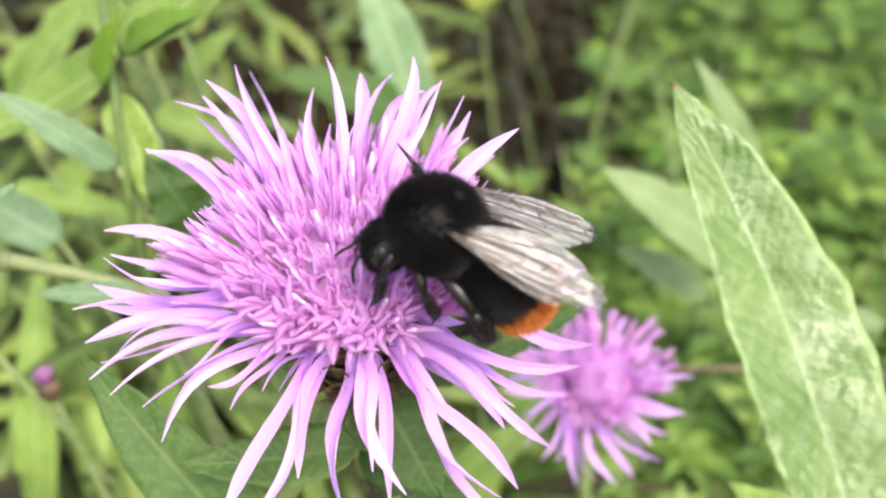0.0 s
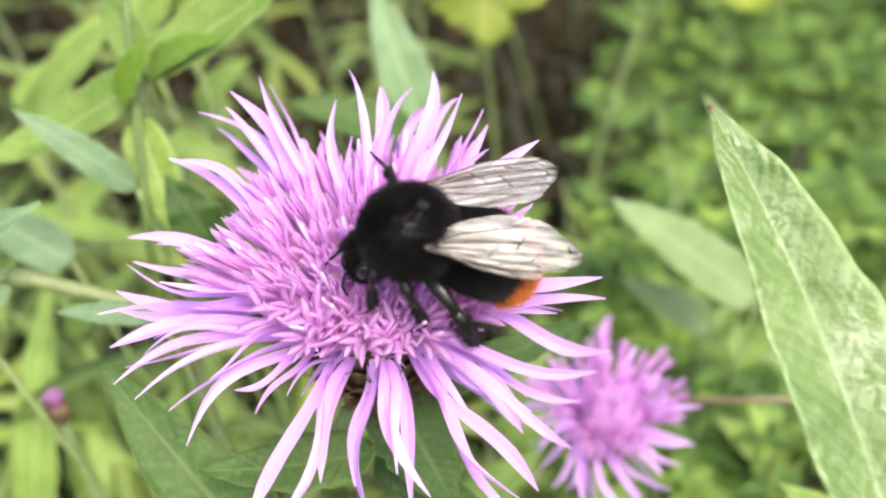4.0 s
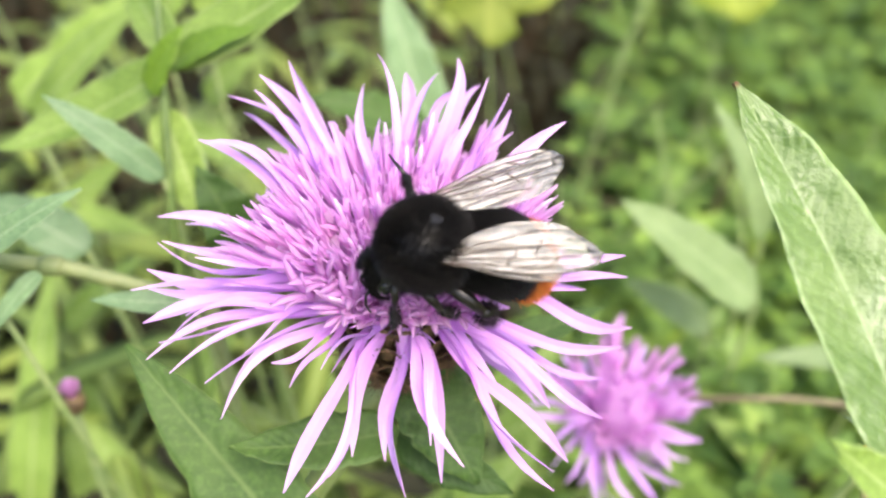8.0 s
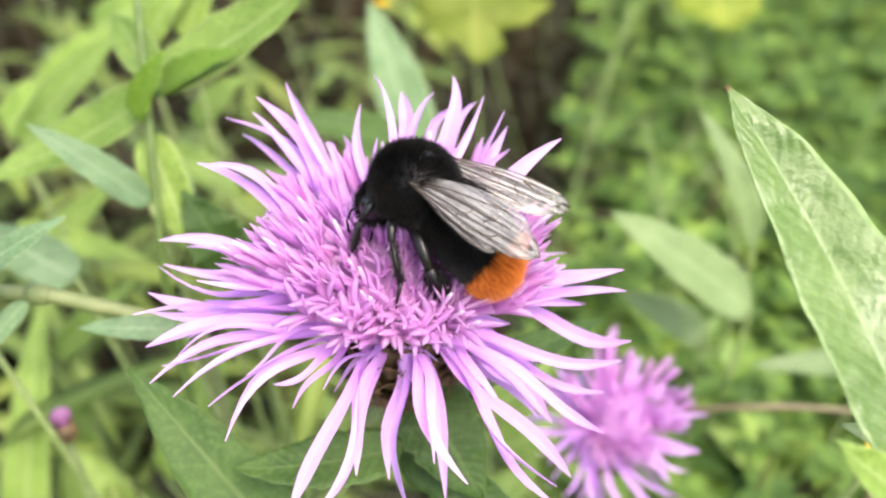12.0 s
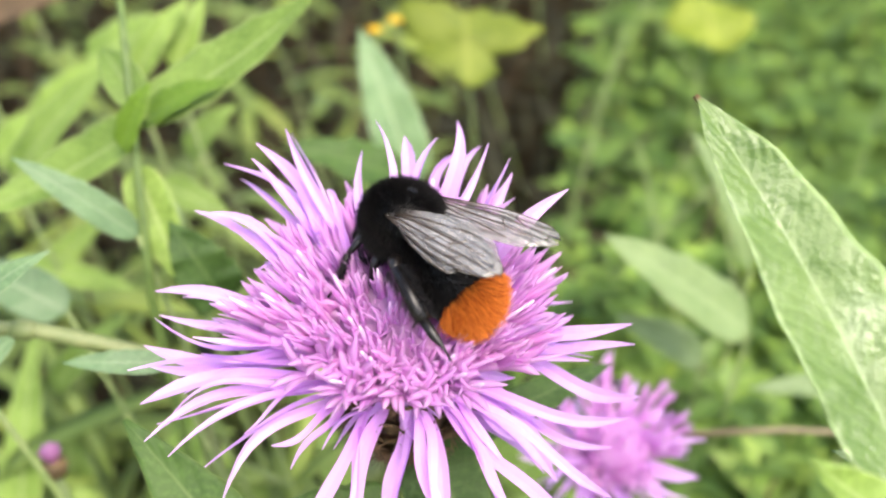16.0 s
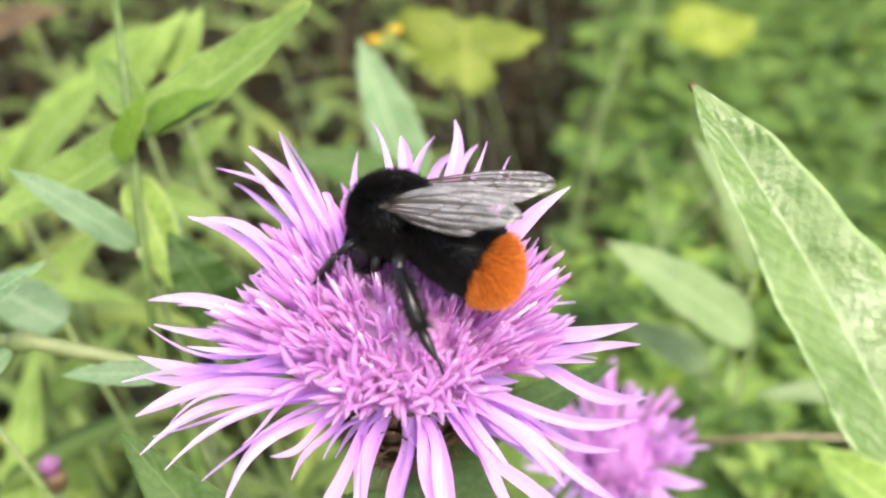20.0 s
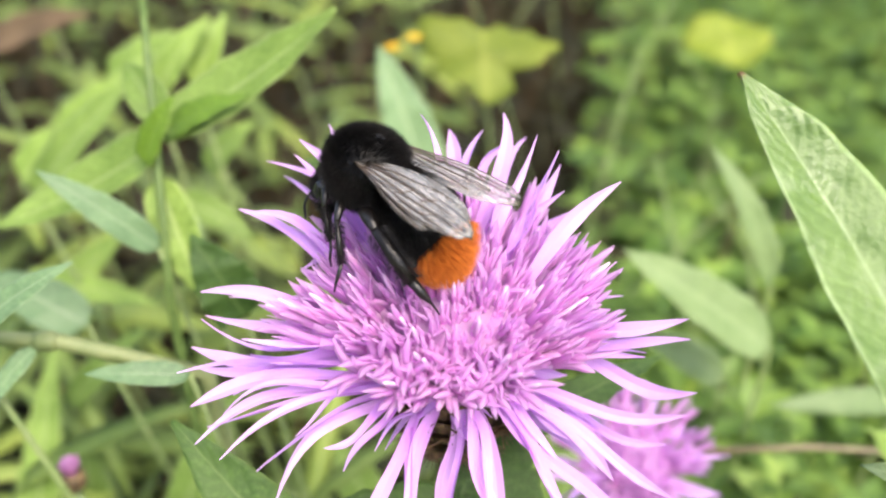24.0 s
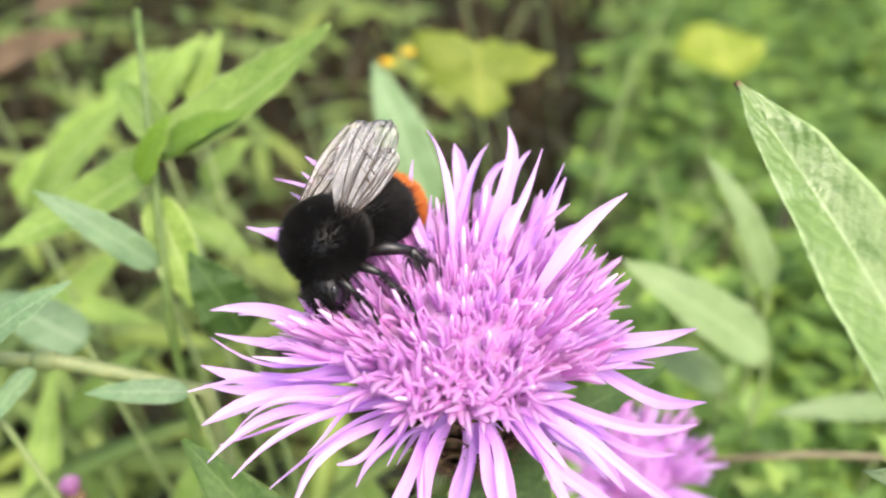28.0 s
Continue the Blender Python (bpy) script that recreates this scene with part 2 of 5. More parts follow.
M_YELLOW = leaf_material("yellowing leaf", (0.133, 0.199, 0.014), (0.243, 0.309, 0.034), (0.276, 0.332, 0.060), 0.6)
M_LOBED = leaf_material("dull yellow-green leaf", (0.085, 0.13, 0.012), (0.16, 0.21, 0.025), (0.2, 0.25, 0.04), 0.6)
M_RED = leaf_material("withered red leaf", (0.08, 0.055, 0.03), (0.17, 0.115, 0.065), (0.2, 0.14, 0.08), 0.7)
M_STEM = plain_plant("green stem", (0.16, 0.24, 0.07), (0.27, 0.34, 0.13), 400.0)
M_LEAN = plain_plant("weathered stem", (0.15, 0.20, 0.07), (0.25, 0.29, 0.12), 400.0)
M_TWIG = plain_plant("reddish stem", (0.17, 0.13, 0.075), (0.26, 0.22, 0.12), 300.0)
M_HERB = plain_plant("small herb foliage", (0.055, 0.134, 0.020), (0.229, 0.365, 0.066), 60.0, 0.5, 0.3, True)
M_LITTER = plain_plant("dry litter", (0.020, 0.012, 0.004), (0.085, 0.052, 0.016), 90.0, 0.8, 0.1, True)
# withered leaves darkened: shade of the gaps is put into their colour
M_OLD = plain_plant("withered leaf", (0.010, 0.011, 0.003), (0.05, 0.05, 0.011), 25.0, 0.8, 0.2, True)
M_UNDER = plain_plant("undergrowth leaf", (0.149, 0.241, 0.048), (0.299, 0.399, 0.097), 50.0, 0.5, 0.3, True)
M_GOLD = plain_plant("yellow petal", (0.75, 0.45, 0.01), (0.9, 0.62, 0.03), 300.0)
M_BLACK_HAIR = hair_material("black pile", (0.004, 0.004, 0.004), (0.020, 0.018, 0.017), 0.45)
M_ORANGE_HAIR = hair_material("fox red pile", (0.28, 0.045, 0.006), (0.88, 0.28, 0.045))
M_SHELL = shell_material("black cuticle", (0.005, 0.005, 0.006), (0.012, 0.012, 0.012), 0.42)
M_EYE = shell_material("compound eye", (0.008, 0.008, 0.01), (0.02, 0.02, 0.024), 0.15)
M_LEG = shell_material("dark leg cuticle", (0.004, 0.003, 0.003), (0.010, 0.008, 0.007), 0.38)
M_WING = wing_material()
M_VEIN = shell_material("wing vein", (0.03, 0.02, 0.015), (0.07, 0.05, 0.035), 0.4)
M_TALL = plain_plant("dark green stem", (0.08, 0.14, 0.03), (0.15, 0.23, 0.06), 400.0)
M_SOIL = soil_material()


# ---- mesh helpers ----
def mesh_of(name, verts, faces, material, uvs=None, smooth=True):
    me = bpy.data.meshes.new(name)
    me.from_pydata([tuple(v) for v in verts], [], faces)
    for m in material if isinstance(material, (list, tuple)) else [material]:
        me.materials.append(m)
    if smooth:
        me.shade_smooth()
    if uvs is not None:
        layer = me.uv_layers.new(name="UVMap")
        for loop in me.loops:
            layer.data[loop.index].uv = uvs[loop.vertex_index]
    me.update()
    return me


def part(name, me, parent=None, label="", m=None):
    ob = new(name, me)
    if parent:
        ob.parent = parent
    if m is not None:
        ob.matrix_basis = m
    return tagged(ob, label)


def thing(name, place, label, category, group="", kind=""):
    ob = new(name)
    ob.empty_display_size = 0.005
    ob.location = place
    return tagged(ob, label, category, group, kind)


class Build:
    """Collects vertices, faces and uvs of one mesh."""

    def __init__(self):
        self.v, self.f, self.uv = [], [], []

    def ring_tube(self, centres, sides, ups, uvs=None, close=True):
        """Joins rings of four points: left, top, right, bottom."""
        first = len(self.v)
        k = len(centres)
        for i, (c, s, u) in enumerate(zip(centres, sides, ups)):
            self.v += [c - s, c + u[0], c + s, c - u[1]]
            t = i / (k - 1) if uvs is None else uvs[i]
            self.uv += [(0, t), (0.5, t), (1, t), (0.5, t)]
            if i:
                a = first + 4 * i - 4
                for j in range(4):
                    self.f.append((a + j, a + (j + 1) % 4, a + 4 + (j + 1) % 4, a + 4 + j))
        if close:
            self.f.append((first + 3, first + 2, first + 1, first))
            e = first + 4 * k - 4
            self.f.append((e, e + 1, e + 2, e + 3))

    def tube(self, pts, radii, n=7):
        pts = [Vector(p) for p in pts]
        first = len(self.v)
        axis = (pts[-1] - pts[0]).normalized()
        ref = axis.orthogonal().normalized()
        for i, (p, r) in enumerate(zip(pts, radii)):
            d = (pts[min(i + 1, len(pts) - 1)] - pts[max(i - 1, 0)]).normalized()
            x = (ref - d * ref.dot(d)).normalized()
            y = d.cross(x)
            for j in range(n):
                w = 2 * math.pi * j / n
                self.v.append(p + (x * math.cos(w) + y * math.sin(w)) * r)
                self.uv.append((j / n, i / (len(pts) - 1)))
            if i:
                a = first + n * (i - 1)
                for j in range(n):
                    self.f.append((a + j, a + (j + 1) % n, a + n + (j + 1) % n, a + n + j))
        self.f.append(tuple(first + n - 1 - j for j in range(n)))
        self.f.append(tuple(first + n * (len(pts) - 1) + j for j in range(n)))

    def mesh(self, name, material, smooth=True):
        return mesh_of(name, self.v, self.f, material, self.uv, smooth)


def bezier(p0, p1, p2, s):
    return p0 * (1 - s) ** 2 + p1 * (2 * s * (1 - s)) + p2 * s * s


def leaf_mesh(base, tip, width, sag, face=0.0, seed=0, material=None, bow=0.0, shape=0.42, point=0.87, fold=0.18, serrate=0.06, ripple=0.03, nu=8, nv=22, toward=(0, -0.55, 0.83), thick=0.00018):
    """A thin solid leaf blade from base to tip; its upper side is turned to `toward`, then by face degrees about its length."""
    rnd = random.Random(seed)
    base, tip = Vector(base), Vector(tip)
    axis = tip - base
    d = axis.normalized()
    up = Vector(toward)
    up = (up - d * up.dot(d)).normalized()
    up = Matrix.Rotation(radians(face), 3, d) @ up
    ctrl = (base + tip) / 2 + up * sag + d.cross(up) * bow
    top, uv = [], []
    ph = rnd.uniform(0, 9)
    for i in range(nv + 1):
        s = i / nv
        c = bezier(base, ctrl, tip, s)
        dd = ((ctrl - base) * (1 - s) + (tip - ctrl) * s).normalized()
        side = dd.cross(up).normalized()
        nn = side.cross(dd).normalized()
        most = (shape / (shape + point)) ** shape * (point / (shape + point)) ** point
        w = width / 2 * (s ** shape * (1 - s) ** point) / most
        w = max(w, width * 0.025)
        w *= 1 + serrate * math.sin(s * 47 + ph) * (0.5 + 0.5 * math.sin(s * 13 + ph)) if 0.1 < s < 0.93 else 1
        for j in range(nu + 1):
            u = 2 * j / nu - 1
            wave = ripple * width * (math.sin(s * 21 + ph + 2 * u) + 0.6 * math.sin(s * 43 + u * 3)) * abs(u)
            top.append(c + side * (u * w) + nn * (fold * abs(u) * w + wave))
            uv.append(((u + 1) / 2, s))
    count = len(top)
    verts = top + [p - up * thick * (1.05 - abs(2 * u[0] - 1) ** 3) for p, u in zip(top, uv)]
    faces = []
    row = nu + 1
    for i in range(nv):
        for j in range(nu):
            a = i * row + j
            faces.append((a, a + 1, a + row + 1, a + row))
            faces.append((count + a, count + a + row, count + a + row + 1, count + a + 1))
    rim = [j for j in range(row)] + [i * row + nu for i in range(1, nv + 1)] + [nv * row + j for j in range(nu - 1, -1, -1)] + [i * row for i in range(nv - 1, 0, -1)]
    for a, b in zip(rim, rim[1:] + rim[:1]):
        faces.append((b, a, count + a, count + b))
    return mesh_of("leaf", verts, faces, material, uv + uv)


def vec(p):
    return Vector(p) * MM


def leaves_on(parent, root, rows, material, label="", **how):
    """One blade for each row: base, tip, width and sag in millimetres, and its turn."""
    for k, (b, t, w, sag, face) in enumerate(rows):
        me = leaf_mesh(vec(b) - root, vec(t) - root, w * MM, sag * MM, face, k + 1, material, **how)
        part("leaf", me, parent, label)


# ---- ground ----
def ground():
    n = 60
    verts, faces = [], []
    edges = [-40, -6, -1.6] + [-0.6 + 1.8 * i / n for i in range(n + 1)] + [2.4, 8, 40]
    k = len(edges)
    for y in edges:
        for x in edges:
            xx = x - 0.3 if abs(x) < 2 else x
            verts.append((xx, y, 0.012 * noise.noise(Vector((xx * 12, y * 12, 0))) if abs(x) < 2 and abs(y) < 2 else 0.0))
    for i in range(k - 1):
        for j in range(k - 1):
            faces.append((i * k + j, i * k + j + 1, i * k + k + j + 1, i * k + k + j))
    tagged(part("ground", mesh_of("ground", verts, faces, M_SOIL)), "dark brown meadow soil, gap shade in its colour, under the plants", "ground", kind="structure")


ground()


# ---- the meadow behind, too many to count ----
def blade(b, base, d, up, length, width):
    """A small folded leaf of four triangles with a little thickness."""
    side = d.cross(up).normalized() * width / 2
    mid = base + d * length * 0.45
    tip = base + d * length - up * length * 0.12
    k = len(b.v)
    b.v += [base, mid + side + up * width * 0.12, tip, mid - side + up * width * 0.12, mid - up * width * 0.10]
    b.uv += [(0.5, 0), (1, 0.5), (0.5, 1), (0, 0.5), (0.5, 0.5)]
    b.f += [(k, k + 1, k + 4), (k + 1, k + 2, k + 4), (k + 4, k + 2, k + 3), (k, k + 4, k + 3)]


def herb_patch():
    rnd = random.Random(5)
    b = Build()
    for _ in range(5200):
        y = 0.095 + 0.62 * rnd.random() ** 1.6
        x = rnd.uniform(0.012 + 0.03 * y + 0.30 * max(0, y - 0.13), 0.10 + 0.62 * y)
        if x < 0.012 + 0.23 * y and rnd.random() < 0.8:
            continue
        lump = 0.5 + 0.5 * noise.noise(Vector((x * 26, y * 26, 3)))
        tall = 0.085 + 0.105 * lump + rnd.uniform(-0.02, 0.012)
        if noise.noise(Vector((x * 34, y * 34, 8))) < -0.22:
            continue
        if y < 0.125:
            tall -= 0.03
        lean = Vector((rnd.uniform(-0.25, 0.25), rnd.uniform(-0.3, 0.2), 1)).normalized()
        root = Vector((x, y, 0.0))
        steps = 5
        for k in range(steps):
            z = tall * (1 - 0.13 * k) + rnd.uniform(-0.004, 0.004)
            c = root + lean * z + Vector((rnd.uniform(-0.004, 0.004), rnd.uniform(-0.004, 0.004), 0))
            n = rnd.choice((3, 4, 5, 6))
            turn = rnd.uniform(0, 6.3)
            size = rnd.choice((0.004, 0.006, 0.008, 0.011)) * rnd.uniform(0.7, 1.2)
            for j in range(n):
                w = turn + 6.283 * j / n
                d = Vector((math.cos(w), math.sin(w), rnd.uniform(0.0, 0.7))).normalized()
                blade(b, c, d, Vector((-d.x * d.z, -d.y * d.z, 1)).normalized(), size * rnd.uniform(0.7, 1.2), size * rnd.uniform(0.28, 0.62))
    tagged(part("herb_patch", b.mesh("herb_patch", M_HERB)), "dense fresh green small-leaved herbs in whorls", "herbs", kind="stuff")
    st = Build()
    for _ in range(420):
        y = 0.10 + 0.55 * rnd.random()
        x = rnd.uniform(-0.10 - 0.4 * y, 0.05 + 0.6 * y)
        z = rnd.uniform(0.09, 0.17)
        top = Vector((x + rnd.uniform(-0.05, 0.05), y + rnd.uniform(-0.05, 0.05), z))
        st.tube([(x, y, 0), (Vector((x, y, 0)) + top) / 2 + Vector((rnd.uniform(-0.006, 0.006), 0, 0)), top], [0.0007, 0.0006, 0.0003], 5)
    gr = Build()
    for _ in range(46):
        y = rnd.uniform(0.14, 0.45)
        x = rnd.uniform(-0.02, 0.06 + 0.5 * y)
        top = Vector((x + rnd.uniform(-0.09, 0.09), y + rnd.uniform(-0.06, 0.03), rnd.uniform(0.14, 0.20)))
        gr.tube([(x, y, 0), (Vector((x, y, 0)) + top) / 2 + Vector((rnd.uniform(-0.012, 0.012), 0, 0.02)), top], [0.0007, 0.0006, 0.0003], 5)
    tagged(part("grass_stalks", gr.mesh("grass_stalks", M_STEM)), "thin pale green grass stalks leaning through the herbs", "grass", kind="stuff")
    lt = Build()
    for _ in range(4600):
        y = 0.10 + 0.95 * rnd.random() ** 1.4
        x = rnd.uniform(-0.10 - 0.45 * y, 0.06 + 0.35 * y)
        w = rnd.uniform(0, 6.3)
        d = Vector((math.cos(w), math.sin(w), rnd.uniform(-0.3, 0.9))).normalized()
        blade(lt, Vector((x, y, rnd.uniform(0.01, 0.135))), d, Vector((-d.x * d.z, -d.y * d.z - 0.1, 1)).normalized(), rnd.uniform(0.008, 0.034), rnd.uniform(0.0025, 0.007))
    tagged(part("leaf_litter", lt.mesh("leaf_litter", M_OLD)), "withered brown and olive leaves, darkened with gap shade, low among the stems", "leaf litter", kind="stuff")
    tagged(part("dry_stems", st.mesh("dry_stems", M_LITTER)), "thin brownish dry stems among the herbs", "stems", kind="stuff")


def undergrowth():
    rnd = random.Random(9)
    b = Build()
    for k in range(2800):
        y = 0.055 + 0.97 * rnd.random() ** 1.8
        x = rnd.uniform(-0.10 - 0.62 * y, 0.01)
        low = k >= 2300
        if low:
            x, y = rnd.uniform(-0.12, 0.07), rnd.uniform(0.05, 0.125)
        if not low and -0.11 * y / 0.2 < x < 0.05 and rnd.random() < 0.62:
            continue
        z = rnd.uniform(0.08, 0.135) if low else rnd.uniform(0.05, 0.165)
        if y < 0.11:
            z -= 0.03
        w = rnd.uniform(0, 6.3)
        d = Vector((math.cos(w), math.sin(w), rnd.uniform(-0.2, 0.9))).normalized()
        up = (Vector((0, -0.35, 1)) - d * Vector((0, -0.35, 1)).dot(d)).normalized()
        length, width = rnd.uniform(0.022, 0.055), rnd.uniform(0.004, 0.009)
        side = d.cross(up).normalized()
        base = Vector((x, y, z)) - d * length / 2
        k, cs, ss, us = 7, [], [], []
        for i in range(k):
            s = i / (k - 1)
            cs.append(base + d * length * s - up * length * 0.5 * (s - 0.3) ** 2)
            ww = max(0.04, (s ** 0.5) * (1 - s) ** 0.8 * 2) * width / 2
            ss.append(side * ww)
            us.append((-up * ww * 0.22, up * (ww * 0.22 + 0.0002)))
        b.ring_tube(cs, ss, us)
    tagged(part("undergrowth", b.mesh("undergrowth", M_UNDER)), "tangled light green lance-shaped leaves of the undergrowth", "undergrowth", kind="stuff")


def meadow_around():
    """The same meadow goes on round about, lower and coarser with distance."""
    rnd = random.Random(31)
    b = Build()
    for _ in range(14000):
        w, r = rnd.uniform(0, 6.283), 0.07 + 5.5 * rnd.random() ** 2.2
        x, y = r * math.sin(w), r * math.cos(w)
        if y > 0.03 and -0.14 - 0.68 * y < x < 0.12 + 0.68 * y and y < 0.8:
            continue
        if rnd.random() < 0.35 + 0.4 * noise.noise(Vector((x * 3, y * 3, 1))):
            continue
        coarse = 1 + 1.6 * min(1.0, r / 2.5)
        tall = rnd.uniform(0.04, 0.13) if r < 0.3 else rnd.uniform(0.06, 0.2)
        n = rnd.choice((4, 5, 6))
        turn = rnd.uniform(0, 6.3)
        for j in range(n):
            q = turn + 6.283 * j / n
            d = Vector((math.cos(q), math.sin(q), rnd.uniform(0.3, 1.8))).normalized()
            blade(b, Vector((x, y, tall * rnd.uniform(0.0, 0.8))), d, Vector((-d.x * d.z, -d.y * d.z, 1.001 - d.z * d.z)).normalized(), rnd.uniform(0.03, 0.07) * coarse, rnd.uniform(0.006, 0.014) * coarse)
    tagged(part("meadow_herbs", b.mesh("meadow_herbs", M_UNDER)), "mixed green meadow herbs spreading round about", "herbs", kind="stuff")


herb_patch()
undergrowth()
meadow_around()


# ---- knapweed in flower ----
FLOWER = Vector((-0.00908, 0.06328, 0.22132))
ROOT = Vector((FLOWER.x - 0.0097, FLOWER.y + 0.012, 0.0))
AXIS = Vector((0.0, -0.22, 1)).normalized()
AX = Vector((0, 1, 0)).cross(AXIS).normalized()
AY = AXIS.cross(AX)
HEAD = Matrix((AX, AY, AXIS)).transposed().to_4x4()
# azimuth in degrees, reach and rise in millimetres of the long marginal petals
PETALS_LEFT = [
    (-179, 25.2, -0.1), (-173, 25.9, 2.9), (-170, 21.3, -0.2), (-167, 25.1, 1.0), (-162, 23.9, 0.4),
    (-161, 25.4, -1.2), (-154, 23.7, -0.3), (-146, 21.4, 0.5), (-140, 21.4, -2.7), (-130, 10.4, -3.3),
    (149, 24.8, 8.2), (152, 22.9, 9.7), (153, 16.9, 4.6), (165, 23.0, 2.7), (168, 25.1, 4.4),
    (170, 24.8, 1.8), (173, 24.6, 3.0), (178, 25.4, 1.3)]
PETALS_FAR = [
    (44, 19.2, 7.5), (55, 18.4, 13.7), (56, 20.3, 10.2), (62, 17.9, 15.0), (69, 23.3, 9.7),
    (72, 21.4, 9.8), (75, 21.3, 14.0), (80, 19.5, 12.9), (90, 20.8, 11.7), (99, 18.5, 15.7),
    (104, 18.1, 12.4), (117, 27.5, 8.7), (123, 22.3, 14.2), (130, 23.7, 12.7), (133, 25.7, 7.1),
    (137, 25.5, 10.5)]
PETALS_NEAR = [
    (-127, 12.4, 0.0), (-117, 22.5, -4.7), (-112, 22.0, -4.9), (-88, 20.0, -5.5), (-76, 17.5, -8.5),
    (-72, 19.2, -3.0), (-54, 24.3, -4.7), (-51, 22.9, -4.5), (-47, 23.2, -4.3), (-40, 23.9, 0.8)]
PETALS_RIGHT = [
    (-25, 16.2, -10.2), (-17, 22.7, -0.1), (-16, 22.1, -6.5), (-10, 11.2, -0.2), (-10, 23.6, -0.3),
    (1, 22.1, 5.5), (1, 23.0, 2.2), (12, 15.8, 3.4), (22, 19.3, 0.6), (31, 18.2, 14.8),
    (35, 20.0, 0.1)]
FILLERS = ((3, -38, -18, 14, 19, -7, -3), (7, -20, 40, 13, 19, -3, 4), (4, 45, 125, 13, 17, 8, 11), (3, 130, 205, 14, 20, 1, 7), (3, -140, -40, 7, 9, -2, 3), (2, -108, -92, 14, 18, -9, -6))


def strap(b, p0, p1, p2, width, rnd, start=0.0, wild=1.2):
    """One curved strap lobe, channelled along its middle, with an uneven narrow tip."""
    twist0, twist1 = rnd.uniform(-0.5, 0.5), rnd.uniform(-1.5, 1.5)
    cs, ss, us = [], [], []
    n = 17
    curl, sway, arch = rnd.uniform(-0.9, 0.9) * MM * wild, rnd.uniform(-1.3, 1.3) * MM * wild, rnd.uniform(-1.2, 1.2) * MM * wild
    full = rnd.uniform(0.55, 0.82)
    for i in range(n):
        s = start + (1 - start) * i / (n - 1)
        free = (s - start) / (1 - start)
        c = bezier(p0, p1, p2, s) + Vector((0, (math.sin(s * 6.283) * curl + math.sin(s * 3.1416) * sway) * free, math.sin(s * 6.283) * arch * s * free))
        d = ((p1 - p0) * (1 - s) + (p2 - p1) * s).normalized()
        side = Vector((0, 1, 0))
        nn = side.cross(d).normalized() * -1
        nn = -nn if nn.z < 0 else nn
        tw = twist0 * (1 - s) + twist1 * s
        side2 = side * math.cos(tw) + nn * math.sin(tw)
        n2 = nn * math.cos(tw) - side * math.sin(tw)
        if s < 0.38:
            w = 0.75 + 0.3 * s / 0.38
        else:
            q = (s - 0.38) / 0.62
            w = 1.05 + (width - 1.05) * min(1, q / 0.4) ** 1.5
            w *= max(0.0, 1 - max(0, q - full) / (1 - full)) ** 0.7
        w = max(w, 0.09) * MM / 2
        cs.append(c)
        ss.append(side2 * w)
        us.append((-n2 * w * 0.42, n2 * (w * 0.42 + 0.00006)))
    b.ring_tube(cs, ss, us)


def petal_mesh(reach, rise, width, rnd, forked=0.0, wild=1.2, base=0.0):
    """A lobe of a ray floret, tip in the plane x-z of the head; base turns its foot towards the tube that it shares."""
    p0 = Vector((4.2 * math.cos(base), 4.2 * math.sin(base), -0.4)) * MM
    p2 = Vector((reach, 0, rise)) * MM
    lift = (1.2 if rise < -3 else 1.6) + 0.30 * max(0, rise) + rnd.uniform(-0.9, 1.8)
    knee = reach * rnd.uniform(0.34, 0.52)
    p1 = Vector((knee, knee * 0.75 * math.sin(base) + rnd.uniform(-0.7, 0.7), rise * 0.35 + lift)) * MM
    b = Build()
    strap(b, p0, p1, p2, width, rnd, 0.0, wild)
    if rnd.random() < forked:
        short = rnd.uniform(0.62, 0.92)
        q2 = p0.lerp(p2, short) + Vector((0, rnd.choice((-1, 1)) * rnd.uniform(1.2, 3.0), rnd.uniform(-1.0, 2.0))) * MM
        strap(b, p0, p1, q2, width * rnd.uniform(0.6, 0.9), rnd, 0.3, wild)
    return b


def floret_mesh(seed):
    """A narrow disc floret: tube, five linear lobes and a pale anther tip, along z."""
    rnd = random.Random(seed)
    b = Build()
    closed = seed < 45
    long = rnd.uniform(6.4, 8.0) if closed else rnd.uniform(5.0, 6.4)
    b.tube([Vector((0, 0, z)) * MM for z in (0, long * 0.55, long * 0.8, long)], [0.00020, 0.00023, 0.00034, 0.00046], 7)
    for k in range(5):
        w = 6.283 * k / 5 + rnd.uniform(-0.3, 0.3)
        out = Vector((math.cos(w), math.sin(w), 0))
        side = Vector((-out.y, out.x, 0))
        size = rnd.uniform(2.6, 4.4) if closed else rnd.uniform(3.4, 5.4)
        open_ = rnd.uniform(0.02, 0.18) if closed else rnd.uniform(0.05, 0.55)
        bend = rnd.uniform(-0.5, 0.5) if closed else rnd.uniform(-1.7, 1.7)
        cs, ss, us = [], [], []
        for i in range(6):
            s = i / 5
            c = Vector((0, 0, long * 0.97)) + out * (0.25 + size * open_ * s ** 1.5) + Vector((0, 0, size * s * (1 - 0.25 * open_ * s))) + side * bend * s * s
            ww = (0.36 if closed else 0.62) * (1 - s) ** 0.42 * (0.75 + 0.5 * s) + 0.03
            cs.append(c * MM)
            ss.append(side * ww * MM)
            us.append((out * ww * -0.25 * MM, out * (ww * 0.25 + 0.05) * MM))
        b.ring_tube(cs, ss, us, [0.4 + 0.6 * i / 5 for i in range(6)])
    return b.mesh("disc_floret", M_FLORET)


